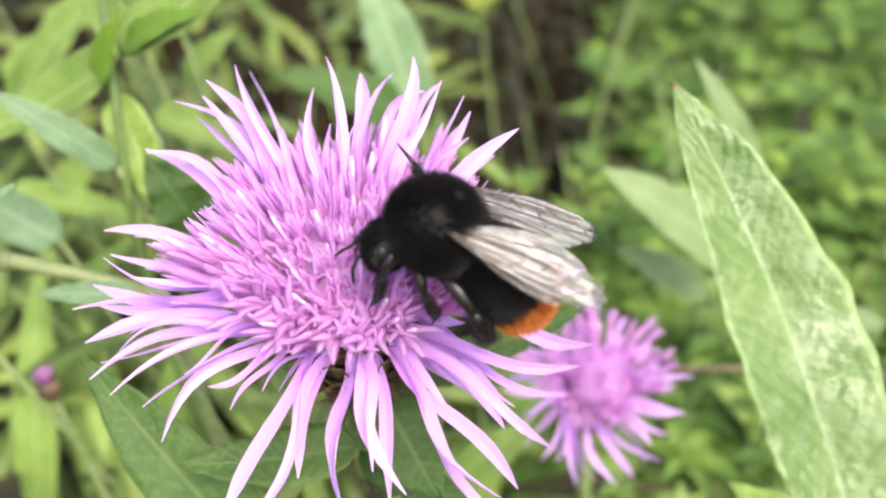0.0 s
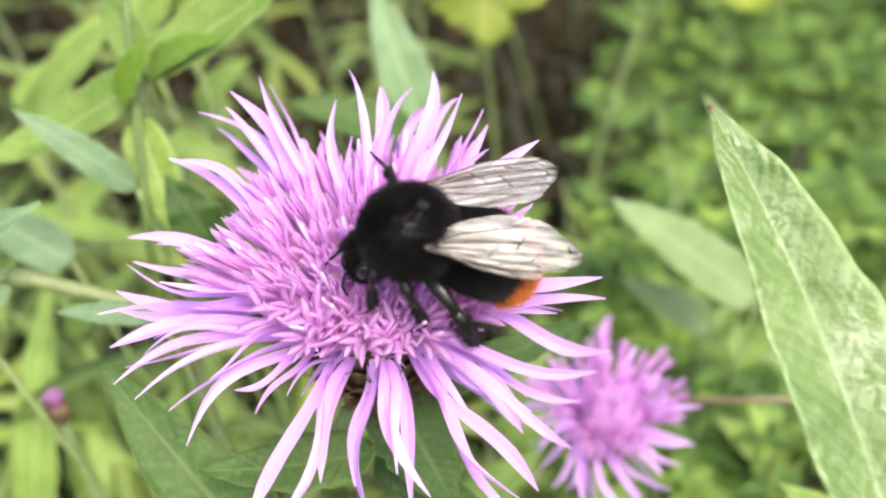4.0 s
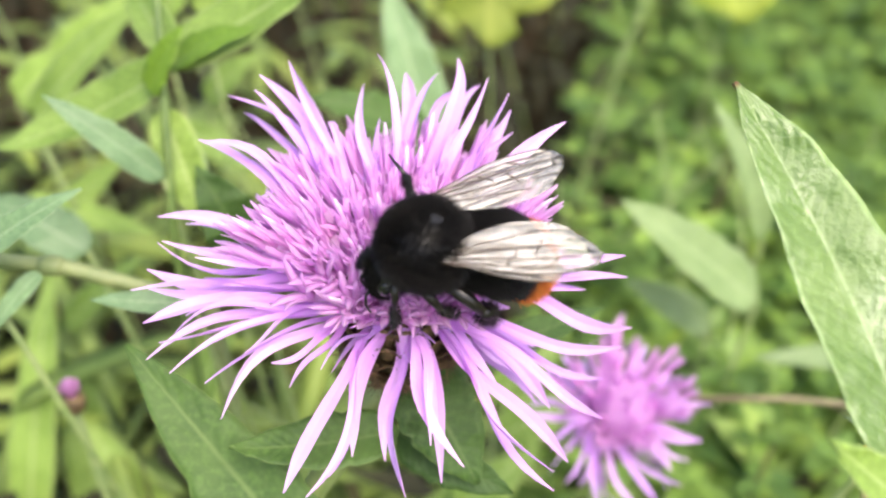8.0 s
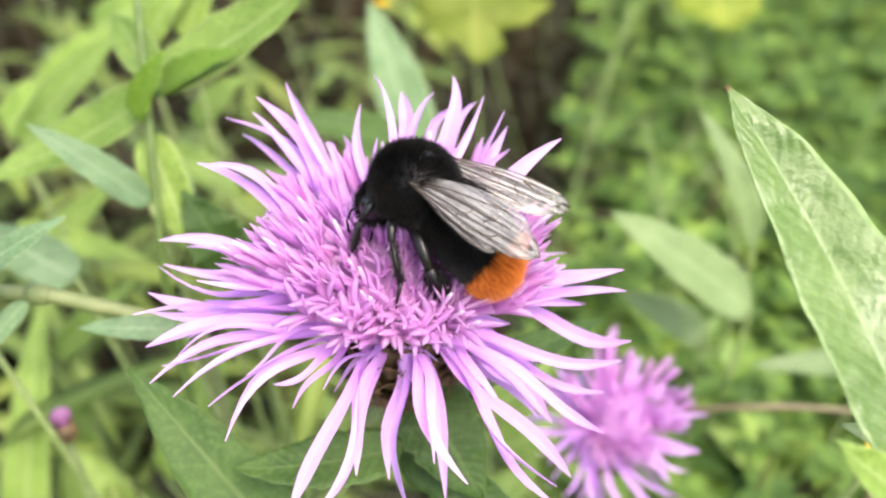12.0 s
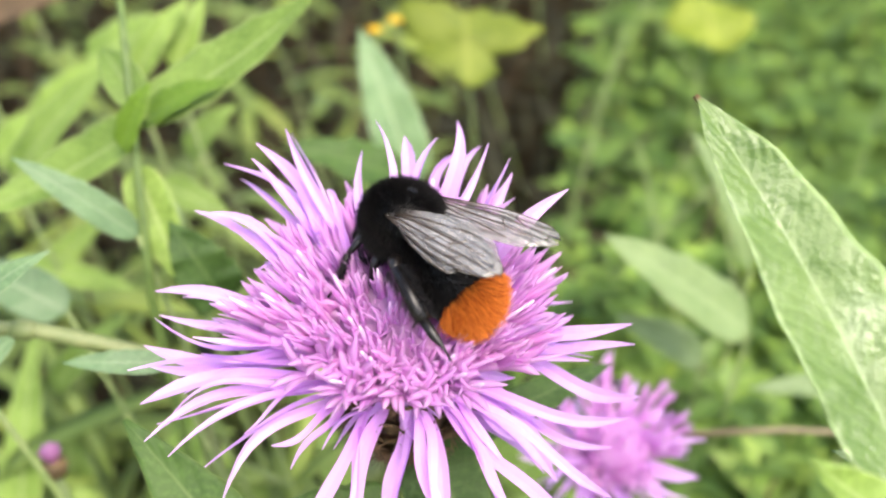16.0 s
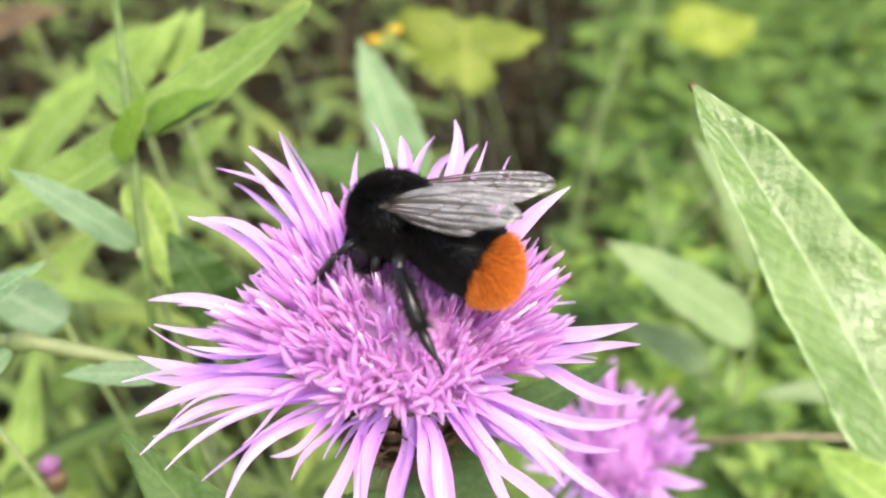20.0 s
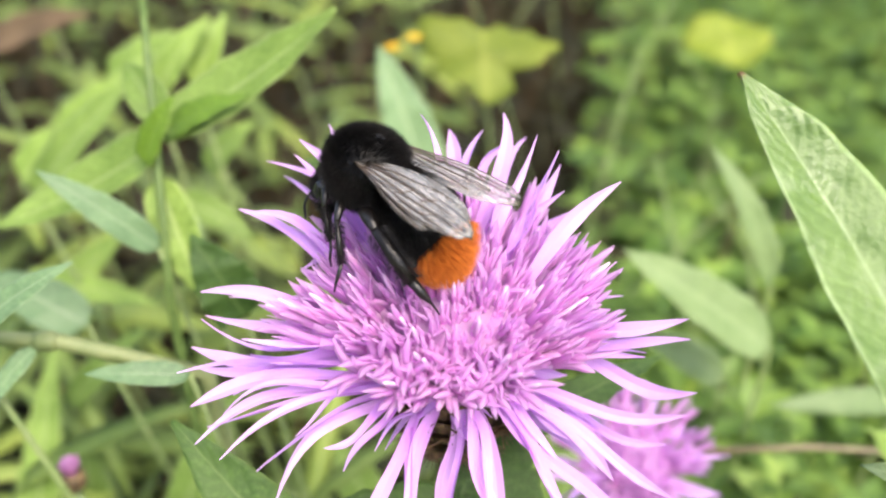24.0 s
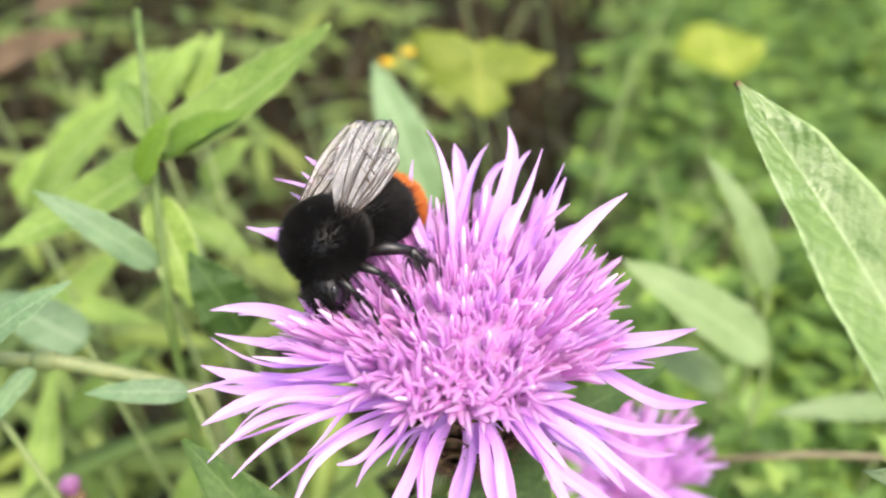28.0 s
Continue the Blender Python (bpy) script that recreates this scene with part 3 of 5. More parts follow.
def stigma_mesh():
    b = Build()
    b.tube([Vector((0, 0, z)) * MM for z in (5, 8, 10.6, 11.4)], [0.00016, 0.00017, 0.00022, 0.00008], 5)
    return b.mesh("style", M_ANTHER)


def bract_mesh():
    b = Build()
    cs = [Vector((0, 0, 0)), Vector((0.0006, 0, 0.0012)), Vector((0.0008, 0, 0.0026)), Vector((0.0014, 0, 0.0036))]
    b.ring_tube(cs, [Vector((0, w, 0)) * MM for w in (0.9, 1.3, 1.2, 0.1)], [(Vector((0.0002, 0, 0)), Vector((0.0001, 0, 0)))] * 4)
    for k in range(9):
        w = (k - 4) * 0.30
        d = Vector((0.55, math.sin(w), math.cos(w))).normalized()
        b.tube([cs[2], cs[2] + d * 0.0011, cs[2] + d * 0.0023 + Vector((0.0002, 0, -0.0002))], [0.00010, 0.00007, 0.00002], 4)
    return b.mesh("bract", M_BRACT)


def knapweed_head(parent, at, turn, rnd, rows, florets=440, scale=1.0, spread=1.0, fillers=()):
    m = Matrix.Translation(at) @ turn @ Matrix.Diagonal((scale, scale, scale, 1))
    core = Build()
    core.tube([Vector((0, 0, z)) * MM for z in (-11.5, -10.5, -8, -5, -2, 0.3, 1.2)], [r * MM for r in (1.2, 3.2, 5.0, 5.6, 4.9, 4.2, 2.0)], 18)
    head = part("flower_head", core.mesh("flower_head", M_BRACT), parent, "dark brown scaly flower base", m)
    bed = Build()
    bed.tube([Vector((0, z * 0.12, z)) * MM for z in (0.2, 2.0, 4.2, 6.3, 7.7, 8.4, 8.7)], [r * MM for r in (4.3, 5.1, 5.9, 6.1, 5.0, 3.1, 0.9)], 20)
    part("floret_bed", bed.mesh("floret_bed", M_FLORET), head, "packed pink floret tubes")
    bm = bract_mesh()
    for ring in range(6):
        z, r = -10.2 + 1.7 * ring, (3.3, 4.6, 5.3, 5.55, 5.2, 4.7)[ring]
        n = 13 + ring
        for k in range(n):
            w = 6.283 * (k + 0.5 * (ring % 2)) / n
            slope = (-0.75, -0.4, -0.12, 0.1, 0.25, 0.3)[ring]
            part("bract", bm, head, m=Matrix.Translation(Vector((math.cos(w) * r, math.sin(w) * r, z)) * MM) @ Matrix.Rotation(w, 4, "Z") @ Matrix.Rotation(-slope, 4, "Y"))
    feet = [k * 360 / 19 - 180 + rnd.uniform(-5, 5) for k in range(20)]
    for az, reach, rise in rows:
        foot = min(feet, key=lambda f: abs(f - az))
        me = petal_mesh(reach, rise, rnd.uniform(0.85, 1.65) if reach > 15 else 1.3, rnd, 0.25, 2.4, radians(foot - az)).mesh("ray_petal", M_PETAL, False)
        part("ray_petal", me, head, m=Matrix.Rotation(radians(az), 4, "Z"))
    # shorter ones between and short curled lobes over the front of the base: how many, azimuth, reach and rise
    for count, az0, az1, reach0, reach1, rise0, rise1 in fillers:
        for k in range(count):
            az = az0 + (az1 - az0) * (k + rnd.uniform(0.15, 0.85)) / count
            me = petal_mesh(rnd.uniform(reach0, reach1), rnd.uniform(rise0, rise1), rnd.uniform(1.0, 1.8), rnd, 0.5, 1.2).mesh("ray_petal", M_PETAL, False)
            part("ray_petal", me, head, m=Matrix.Rotation(radians(az), 4, "Z"))
    kinds = [floret_mesh(40 + k) for k in range(7)]
    style = stigma_mesh()
    for k in range(florets):
        q = (k + 0.5) / florets
        if math.sin(k * 2.39996) < -0.35 and q > 0.75 and k % 3:
            continue
        w = k * 2.39996 + rnd.uniform(-0.35, 0.35)
        front = max(0.0, -math.sin(w)) * q
        tilt = radians(56 * spread) * q ** 0.8 * (1 - 0.55 * front) + rnd.uniform(-0.13, 0.13)
        r = 5.2 * q ** 0.5
        size = (0.95 + 0.42 * q * q + rnd.uniform(-0.13, 0.13)) * (1 - 0.35 * front)
        fm = Matrix.Translation(Vector((math.cos(w) * r, math.sin(w) * r, 0.2)) * MM) @ Matrix.Rotation(w, 4, "Z") @ Matrix.Rotation(tilt, 4, "Y") @ Matrix.Rotation(rnd.uniform(0, 6), 4, "Z") @ Matrix.Diagonal((size, size, size, 1))
        part("disc_floret", kinds[(5 + k % 2) if front > 0.35 else k % 5 if k % 4 else k % 7], head, m=fm)
        if k % 11 == 0:
            part("style", style, head, "pale pollen-dusted style", m=fm)
    return head


def knapweed():
    rnd = random.Random(11)
    plant = thing("knapweed_plant", ROOT, "open pink-purple knapweed flower on a ridged green stem", "flower")
    rows = PETALS_LEFT + PETALS_FAR + PETALS_NEAR + PETALS_RIGHT
    knapweed_head(plant, FLOWER - ROOT, HEAD, rnd, rows, fillers=FILLERS)
    b = Build()
    low = FLOWER - AXIS * 0.0105 - ROOT
    bend = vec((-19.0, 58.3, 195.1)) - ROOT
    pts = [bezier(low, vec((-11.5, 60.8, 206.8)) - ROOT, bend, i / 6) for i in range(7)]
    pts += [bezier(bend, bend + (bend - low) * 0.8, Vector((0, 0, -0.012)), i / 8) for i in range(1, 9)]
    b.tube(pts, [0.0019, 0.0016, 0.0015] + [0.0015] * 9 + [0.0018, 0.002, 0.0022], 10)
    part("stem", b.mesh("stem", M_STEM), plant)
    leaves_on(plant, ROOT, PLANT_LEAVES, M_LEAF, serrate=0.1)
    return plant


PLANT_LEAVES = [
    ((-13.9, 48.0, 189.4), (-37.7, 63.1, 213.5), 10.1, 2.0, 0),
    ((-8.9, 57.3, 207.2), (-25.9, 53.4, 208.6), 6.2, -3.0, 10),
    ((-7.7, 64.0, 210.1), (-0.4, 54.9, 201.6), 9.1, 3.0, 0),
    ((-9.0, 61.0, 202.9), (3.7, 55.2, 199.8), 5.7, 2.0, 20),
    ((-4.2, 65.0, 208.0), (16.3, 76.5, 209.1), 4.5, 2.0, 0),
]
FLOWER_PLANT = knapweed()


# ---- a second head, behind and out of focus ----
def second_knapweed():
    rnd = random.Random(23)
    at = vec((23.4, 88.4, 179.6))
    root = Vector((at.x + 0.01, at.y + 0.012, 0))
    plant = thing("knapweed_plant", root, "smaller pink knapweed flower on a thin stem behind", "flower")
    rows = [(k * 360 / 40 + rnd.uniform(-5, 5), rnd.uniform(13, 19), rnd.uniform(-5, 5.0)) for k in range(44)]
    turn = Matrix.Rotation(radians(24), 4, "X")
    knapweed_head(plant, at - root - Vector((0, 0, 0.002)), turn, rnd, rows, 130, 0.78, 0.95)
    b = Build()
    low = at - root - Vector((0, -0.004, 0.010))
    b.tube([low, low * 0.7 + Vector((0.002, 0, 0)), low * 0.3, (0, 0, -0.01)], [0.0012, 0.0012, 0.0014, 0.0016], 8)
    part("stem", b.mesh("stem", M_STEM), plant)


second_knapweed()


# ---- the broad rough leaf beside the flower ----
BIG_LEAF = [
    ((29.9, 35.0, 220.3), (16.6, 64.8, 247.3), 10.3, -2.0, 0),
]


FOOT_LEAF = [((30.5, 33.2, 222.6), (17.2, 37.0, 233.2), 5.6, -1.0, 0)]


def broad_leaf_plant():
    foot = vec((30.2, 35.0, 220.3))
    root = Vector((foot.x + 0.01, foot.y + 0.03, 0))
    plant = thing("broad_leaf_plant", root, "long rough light green leaf with painted sheen patches and a toothed rim", "plant")
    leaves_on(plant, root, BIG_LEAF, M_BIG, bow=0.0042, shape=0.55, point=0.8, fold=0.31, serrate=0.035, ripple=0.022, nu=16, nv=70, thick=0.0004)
    leaves_on(plant, root, FOOT_LEAF, M_BRIGHT, "pale green toothed leaf at the foot", fold=0.25, serrate=0.06, nu=10, nv=36, thick=0.0004)
    b = Build()
    f = foot - root
    b.tube([f, f * 0.75 + Vector((0.004, 0, 0)), f * 0.4, (0, 0, -0.01)], [0.0012, 0.0014, 0.0016, 0.002], 9)
    part("stem", b.mesh("stem", M_STEM), plant)
    return plant


LEAF_PLANT = broad_leaf_plant()


# ---- tall leafy stem on one side ----
TALL_LEAVES = [
    ((-43.8, 107.5, 225.3), (-19.6, 110.0, 241.9), 8.3, -3.0, 0),
    ((-43.8, 107.1, 224.7), (-68.7, 102.9, 212.6), 7.7, -4.0, 0),
    ((-45.2, 105.7, 218.9), (-38.9, 97.2, 203.7), 6.3, 2.0, 0),
    ((-44.9, 111.9, 224.5), (-51.7, 121.0, 230.0), 5.6, 2.0, 0),
]
GREY_LEAVES = [
    ((-43.8, 96.7, 213.2), (-57.2, 96.3, 225.4), 4.5, 2.0, 0),
    ((-40.9, 103.0, 208.4), (-45.3, 107.4, 217.9), 4.8, 2.0, 0),
    ((-5.3, 150.7, 189.4), (-15.9, 161.4, 217.9), 11.0, 2.0, 0),
    ((-35.7, 74.7, 210.2), (-47.3, 73.8, 211.3), 3.0, 1.0, 0),
    ((-58.6, 102.7, 195.6), (-73.7, 107.8, 201.6), 7.6, 2.0, 0),
    ((-59.8, 74.4, 215.9), (-46.7, 76.9, 224.6), 3.8, 2.0, 0),
]
NODE_LEAVES = [
    ((-54.2, 78.4, 211.5), (-59.6, 73.7, 205.5), 2.6, 2.0, 0),
]
WITHERED = [
    ((-110.2, 197.9, 202.4), (-82.9, 196.7, 212.1), 9.2, 4.0, 0),
    ((-100.7, 215.3, 211.8), (-82.5, 217.4, 216.6), 8.4, 3.0, 0),
]
PALE_LEAVES = [
    ((54.1, 115.2, 179.1), (26.3, 119.9, 197.3), 10.4, 2.0, 0),
    ((55.4, 123.4, 187.0), (41.6, 130.5, 211.9), 5.8, 6.0, 0),
    ((40.1, 50.8, 214.8), (30.7, 51.7, 218.8), 3.3, 2.0, 0),
    ((79.5, 111.6, 169.3), (53.9, 109.5, 170.7), 5.1, 3.0, 0),
    ((50.9, 123.1, 165.4), (32.1, 125.2, 175.4), 7.6, 2.0, 0),
]
DARK_LEAVES = [
    ((-6.4, 128.2, 202.6), (-27.6, 124.2, 212.3), 8.3, 4.0, 0),
    ((-32.6, 92.6, 204.7), (-38.6, 94.2, 217.0), 8.2, 3.0, 0),
]
LOW_LEAVES = [
    ((-82.0, 97.7, 120.7), (-76.1, 128.3, 174.8), 9.1, 5.2, 0),
    ((-69.8, 106.1, 115.9), (-77.9, 133.8, 160.3), 10.5, 5.2, 0),
    ((-53.3, 103.5, 114.2), (-74.0, 117.4, 143.3), 10.4, 5.2, 0),
    ((-9.5, 103.6, 114.6), (17.8, 109.5, 142.3), 12.9, 5.2, 0),
    ((10.9, 108.3, 105.6), (45.0, 115.1, 128.8), 13.1, 5.2, 0),
    ((31.2, 113.1, 103.1), (55.2, 118.6, 123.6), 11.6, 5.2, 0),
    ((60.2, 108.5, 110.7), (75.4, 116.8, 134.1), 10, 5.2, 0),
    ((-53.3, 105.9, 145.5), (-40.5, 117.3, 170.2), 8.4, 4, 0),
    ((-32.6, 120.4, 117.1), (-56.3, 133.4, 140.5), 8.7, 5.2, 0),
    ((-75.5, 131.9, 201.1), (-53.4, 133.8, 223.6), 7.5, 3, 0),
]
STRAY_LEAVES = [
    ((-54.1, 140.8, 216.0), (-43.8, 144.3, 229.2), 6, 3, 0),
    ((-75.1, 127.0, 113.4), (-89.2, 136.3, 148.4), 8.6, 3.9, 0),
    ((-77.1, 126.2, 157.2), (-60.0, 130.1, 173.5), 6, 3, 0),
    ((-87.9, 143.3, 163.5), (-66.1, 149.9, 183.9), 8.1, 3, 0),
    ((-86.7, 140.5, 177.1), (-57.8, 132.4, 177.1), 6.5, 4, 0),
    ((-76.7, 181.4, 202.1), (-53.2, 180.8, 212.5), 11, 3, 0),
    ((-88.0, 172.9, 188.7), (-71.3, 177.0, 205.2), 9.7, 3, 0),
    ((-95.5, 169.8, 183.4), (-80.5, 176.7, 194.9), 11.1, 3, 0),
    ((-52.9, 139.4, 196.5), (-38.5, 134.5, 190.8), 6.2, 3, 0),
    ((-47.1, 141.5, 217.8), (-42.0, 148.4, 228.3), 5.8, 2, 0),
]
HIDDEN_LEAVES = [
    ((-50.0, 151.0, 196.0), (-39.1, 151.5, 206.6), 6.5, 2, 0),
    ((-17.9, 111.7, 142.8), (-24.1, 117.7, 155.5), 8.7, 2.6, 0),
    ((12.1, 120.0, 135.0), (26.4, 124.7, 143.1), 10.7, 2.6, 0),
    ((61.6, 114.7, 109.6), (31.8, 118.3, 123.3), 10, 3.9, 0),
    ((1.6, 101.0, 135.6), (16.9, 107.0, 147.1), 7.7, 3.9, 0),
    ((71.2, 114.0, 116.9), (51.6, 118.2, 131.1), 7.3, 3.9, 0),
    ((71.1, 114.2, 132.3), (55.0, 120.0, 143.7), 7, 3.9, 0),
    ((5.5, 101.1, 166.8), (17.3, 107.2, 174.3), 6.8, 3, 0),
]


def tall_plant():
    a, m, c = vec((-46.3, 116.8, 242.0)), vec((-44.1, 103.6, 223.1)), vec((-42.7, 93.8, 205.4))
    root = Vector((c.x, c.y + 0.01, 0))
    plant = thing("leafy_stem", root, "upright green stem with long bright lance-shaped leaves", "plant")
    b = Build()
    b.tube([a - root, (a + m) / 2 - root, m - root, (m + c) / 2 - root, c - root, (c - root) * 0.5, (0, 0, -0.01)], [0.0005, 0.0006, 0.0006, 0.0006, 0.0007, 0.0009, 0.0011], 8)
    part("stem", b.mesh("stem", M_TALL), plant)
    leaves_on(plant, root, TALL_LEAVES, M_BRIGHT, serrate=0.02, fold=0.3)
    leaves_on(plant, root, [((-45.9, 103.4, 222.6), (-40.4, 102.6, 232.7), 4.4, 1.0, 0), ((-44.1, 108.0, 224.1), (-31.4, 105.5, 231.6), 4.6, 3.0, 0)], M_YOUNG, "young darker green leaf")


def lying_stem():
    a, m, c = vec((-60.8, 79.2, 212.5)), vec((-53.1, 79.3, 211.7)), vec((-35.2, 79.4, 206.4))
    root = Vector((c.x + 0.01, c.y + 0.01, 0))
    plant = thing("leaning_stem", root, "ridged greenish brown stem leaning across with a node", "plant")
    b = Build()
    d = (m - a).normalized()
    b.tube([a - root, m - d * 0.0015 - root, m - root, m + d * 0.0015 - root, (m + c) / 2 - root, c - root, (c - root) * 0.5, (0, 0, -0.01)], [0.0009, 0.0009, 0.0010, 0.0010, 0.00105, 0.0011, 0.0012, 0.0013], 9)
    part("stem", b.mesh("stem", M_LEAN), plant)
    k = Build()
    k.tube([m - d * 0.0016 - root, m - d * 0.0008 - root, m + d * 0.0004 - root, m + d * 0.0013 - root], [0.0010, 0.00126, 0.00126, 0.0010], 10)
    part("node", k.mesh("node", M_LEAN), plant, "swollen green stem node")
    leaves_on(plant, root, NODE_LEAVES, M_GREY)


def rosette(name, label, rows, material, **how):
    for k, row in enumerate(rows):
        foot = vec(row[0])
        root = Vector((foot.x + 0.012, foot.y + 0.04, 0))
        plant = thing(name, root, label, "plant", name + "s in the meadow")
        leaves_on(plant, root, [row], material, **how)
        b = Build()
        f = foot - root
        b.tube([f, f * 0.6 + Vector((0.003, 0, 0)), (0, 0, -0.01)], [0.0004, 0.0005, 0.0006], 6)
        part("stalk", b.mesh("stalk", M_STEM), plant)


tall_plant()
lying_stem()
rosette("grey_leaf", "grey-green smooth leaf on a short stalk", GREY_LEAVES, M_GREY)
rosette("wavy_leaf", "dark green wavy-edged leaf beside the flower", DARK_LEAVES, M_LEAF, serrate=0.12, ripple=0.06)
rosette("pale_leaf", "pale dull green leaf among small herbs", PALE_LEAVES, M_PALE)
rosette("withered_leaf", "withered reddish brown leaf low in the undergrowth", WITHERED, M_RED)
rosette("meadow_leaf", "light green lance-shaped leaf in the undergrowth", LOW_LEAVES + STRAY_LEAVES + HIDDEN_LEAVES, M_BRIGHT)


def lobed_leaf(at, name, label, lobe, size, material):
    at = vec(at)
    root = Vector((at.x + 0.02, at.y + 0.07, 0))
    plant = thing(name, root, label, "plant")
    n, rings = 44, 5
    verts, uv = [Vector((0, 0, 0.002))], [(0.5, 0.5)]
    for k in range(1, rings + 1):
        for j in range(n):
            w = 6.283 * j / n
            r = size * (1 + lobe * (0.22 * math.sin(3 * w + 0.4) + 0.14 * math.sin(5 * w + 2.1) + 0.09 * math.sin(11 * w)) + 0.03 * math.sin(17 * w)) * k / rings
            verts.append(Vector((math.cos(w) * r * 1.25, math.sin(w) * r * 0.85, 0.002 * math.cos(3 * w) * (k / rings) ** 2)))
            uv.append((0.5 + 0.5 * math.cos(w) * k / rings, 0.5 + 0.5 * math.sin(w) * k / rings))
    faces = [(0, 1 + j, 1 + (j + 1) % n) for j in range(n)]
    for k in range(rings - 1):
        for j in range(n):
            a, b = 1 + k * n + j, 1 + k * n + (j + 1) % n
            faces.append((a, a + n, b + n, b))
    c = len(verts)
    low = [v - Vector((0, 0, 0.0003)) for v in verts]
    faces += [tuple(c + i for i in reversed(f)) for f in faces]
    e = 1 + (rings - 1) * n
    faces += [(e + (j + 1) % n, e + j, c + e + j, c + e + (j + 1) % n) for j in range(n)]
    me = mesh_of("blade", verts + low, faces, material, uv + uv)
    part("blade", me, plant, m=Matrix.Translation(at - root) @ Matrix.Rotation(radians(38), 4, "X"))
    b = Build()
    b.tube([at - root - Vector((0, 0, 0.001)), (at - root) * 0.5 + Vector((0.004, 0, 0)), (0, 0, -0.01)], [0.0004, 0.0005, 0.0006], 6)
    part("stalk", b.mesh("stalk", M_STEM), plant)


lobed_leaf((6.7, 182.3, 208.2), "lobed_leaf", "yellowing lobed leaf above the herbs", 0.95, 0.0108, M_LOBED)
lobed_leaf((82.0, 236.8, 192.4), "round_leaf", "rounded yellow-green leaf above the herbs", 0.1, 0.0100, M_YELLOW)


def yellow_flower(at):
    at = vec(at)
    root = Vector((at.x + 0.02, at.y + 0.06, 0))
    plant = thing("yellow_flower", root, "tiny orange-yellow flower on a thin stalk", "flower", "yellow flowers")
    b = Build()
    for j in range(6):
        w = 6.283 * j / 6
        d = Vector((math.cos(w), math.sin(w) * 0.8, 0.5)).normalized()
        blade(b, Vector((0, 0, 0)), d, Vector((0, 0, 1)), 0.0026, 0.0019)
    part("petals", b.mesh("petals", M_GOLD), plant, m=Matrix.Translation(at - root))
    s = Build()
    s.tube([at - root, (at - root) * 0.5 + Vector((0.003, 0, 0)), (0, 0, -0.01)], [0.0005, 0.0006, 0.0008], 6)
    part("stalk", s.mesh("stalk", M_STEM), plant)


for spot in ((-13.5, 195.5, 204.2), (-8.5, 196.6, 206.2), (50.9, 68.4, 194.3)):
    yellow_flower(spot)


def purple_bud():
    at = vec((-58.2, 85.2, 182.6))
    root = Vector((at.x + 0.004, at.y + 0.01, 0))
    plant = thing("knapweed_bud", root, "small closed magenta knapweed bud", "flower")
    b = Build()
    b.tube([Vector((0, 0, z)) * MM for z in (-3.2, -2.4, -1, 0.3)], [r * MM for r in (0.6, 1.5, 1.8, 1.5)], 12)
    head = part("bud_base", b.mesh("bud_base", M_BRACT), plant, m=Matrix.Translation(at - root))
    rnd = random.Random(3)
    me = petal_mesh(4.6, 2.4, 0.8, rnd).mesh("bud_petal", M_BUD)
    for k in range(22):
        part("bud_petal", me, head, m=Matrix.Rotation(k * 2.4, 4, "Z") @ Matrix.Translation((-0.0034, 0, 0.0)) @ Matrix.Rotation(-0.35 * (k % 3) / 3, 4, "Y"))
    s = Build()
    s.tube([at - root - Vector((0, 0, 0.003)), (at - root) * 0.5, (0, 0, -0.01)], [0.0006, 0.0008, 0.001], 6)
    part("stem", s.mesh("stem", M_STEM), plant)


purple_bud()


def cross_twig():
    a, c = vec((35.2, 95.9, 173.9)), vec((71.8, 92.7, 176.3))
    root = Vector((c.x, c.y, 0))
    plant = thing("reddish_twig", root, "thin reddish brown stem lying across the herbs", "stem")
    s = Build()
    s.tube([a - root, (a + c) / 2 - root + Vector((0, 0, 0.001)), c - root, (c - root) * 0.5 + Vector((0.01, 0, 0)), (0.01, 0, -0.01)], [0.0005, 0.0006, 0.0007, 0.0008, 0.001], 7)
    part("stem", s.mesh("stem", M_TWIG), plant)


cross_twig()


# ---- the bumblebee: x to the head, z to the back ----
def ellipsoid(rx, ry, rz, squash=None, nu=28, nv=18):
    verts, faces = [], []
    for i in range(nv + 1):
        a = math.pi * i / nv
        for j in range(nu):
            w = 2 * math.pi * j / nu
            p = Vector((rx * math.cos(a), ry * math.sin(a) * math.cos(w), rz * math.sin(a) * math.sin(w)))
            verts.append((squash(p) if squash else p) * MM)
    for i in range(nv):
        for j in range(nu):
            faces.append((i * nu + j, i * nu + nu + j, i * nu + nu + (j + 1) % nu, i * nu + (j + 1) % nu))
    return verts, faces


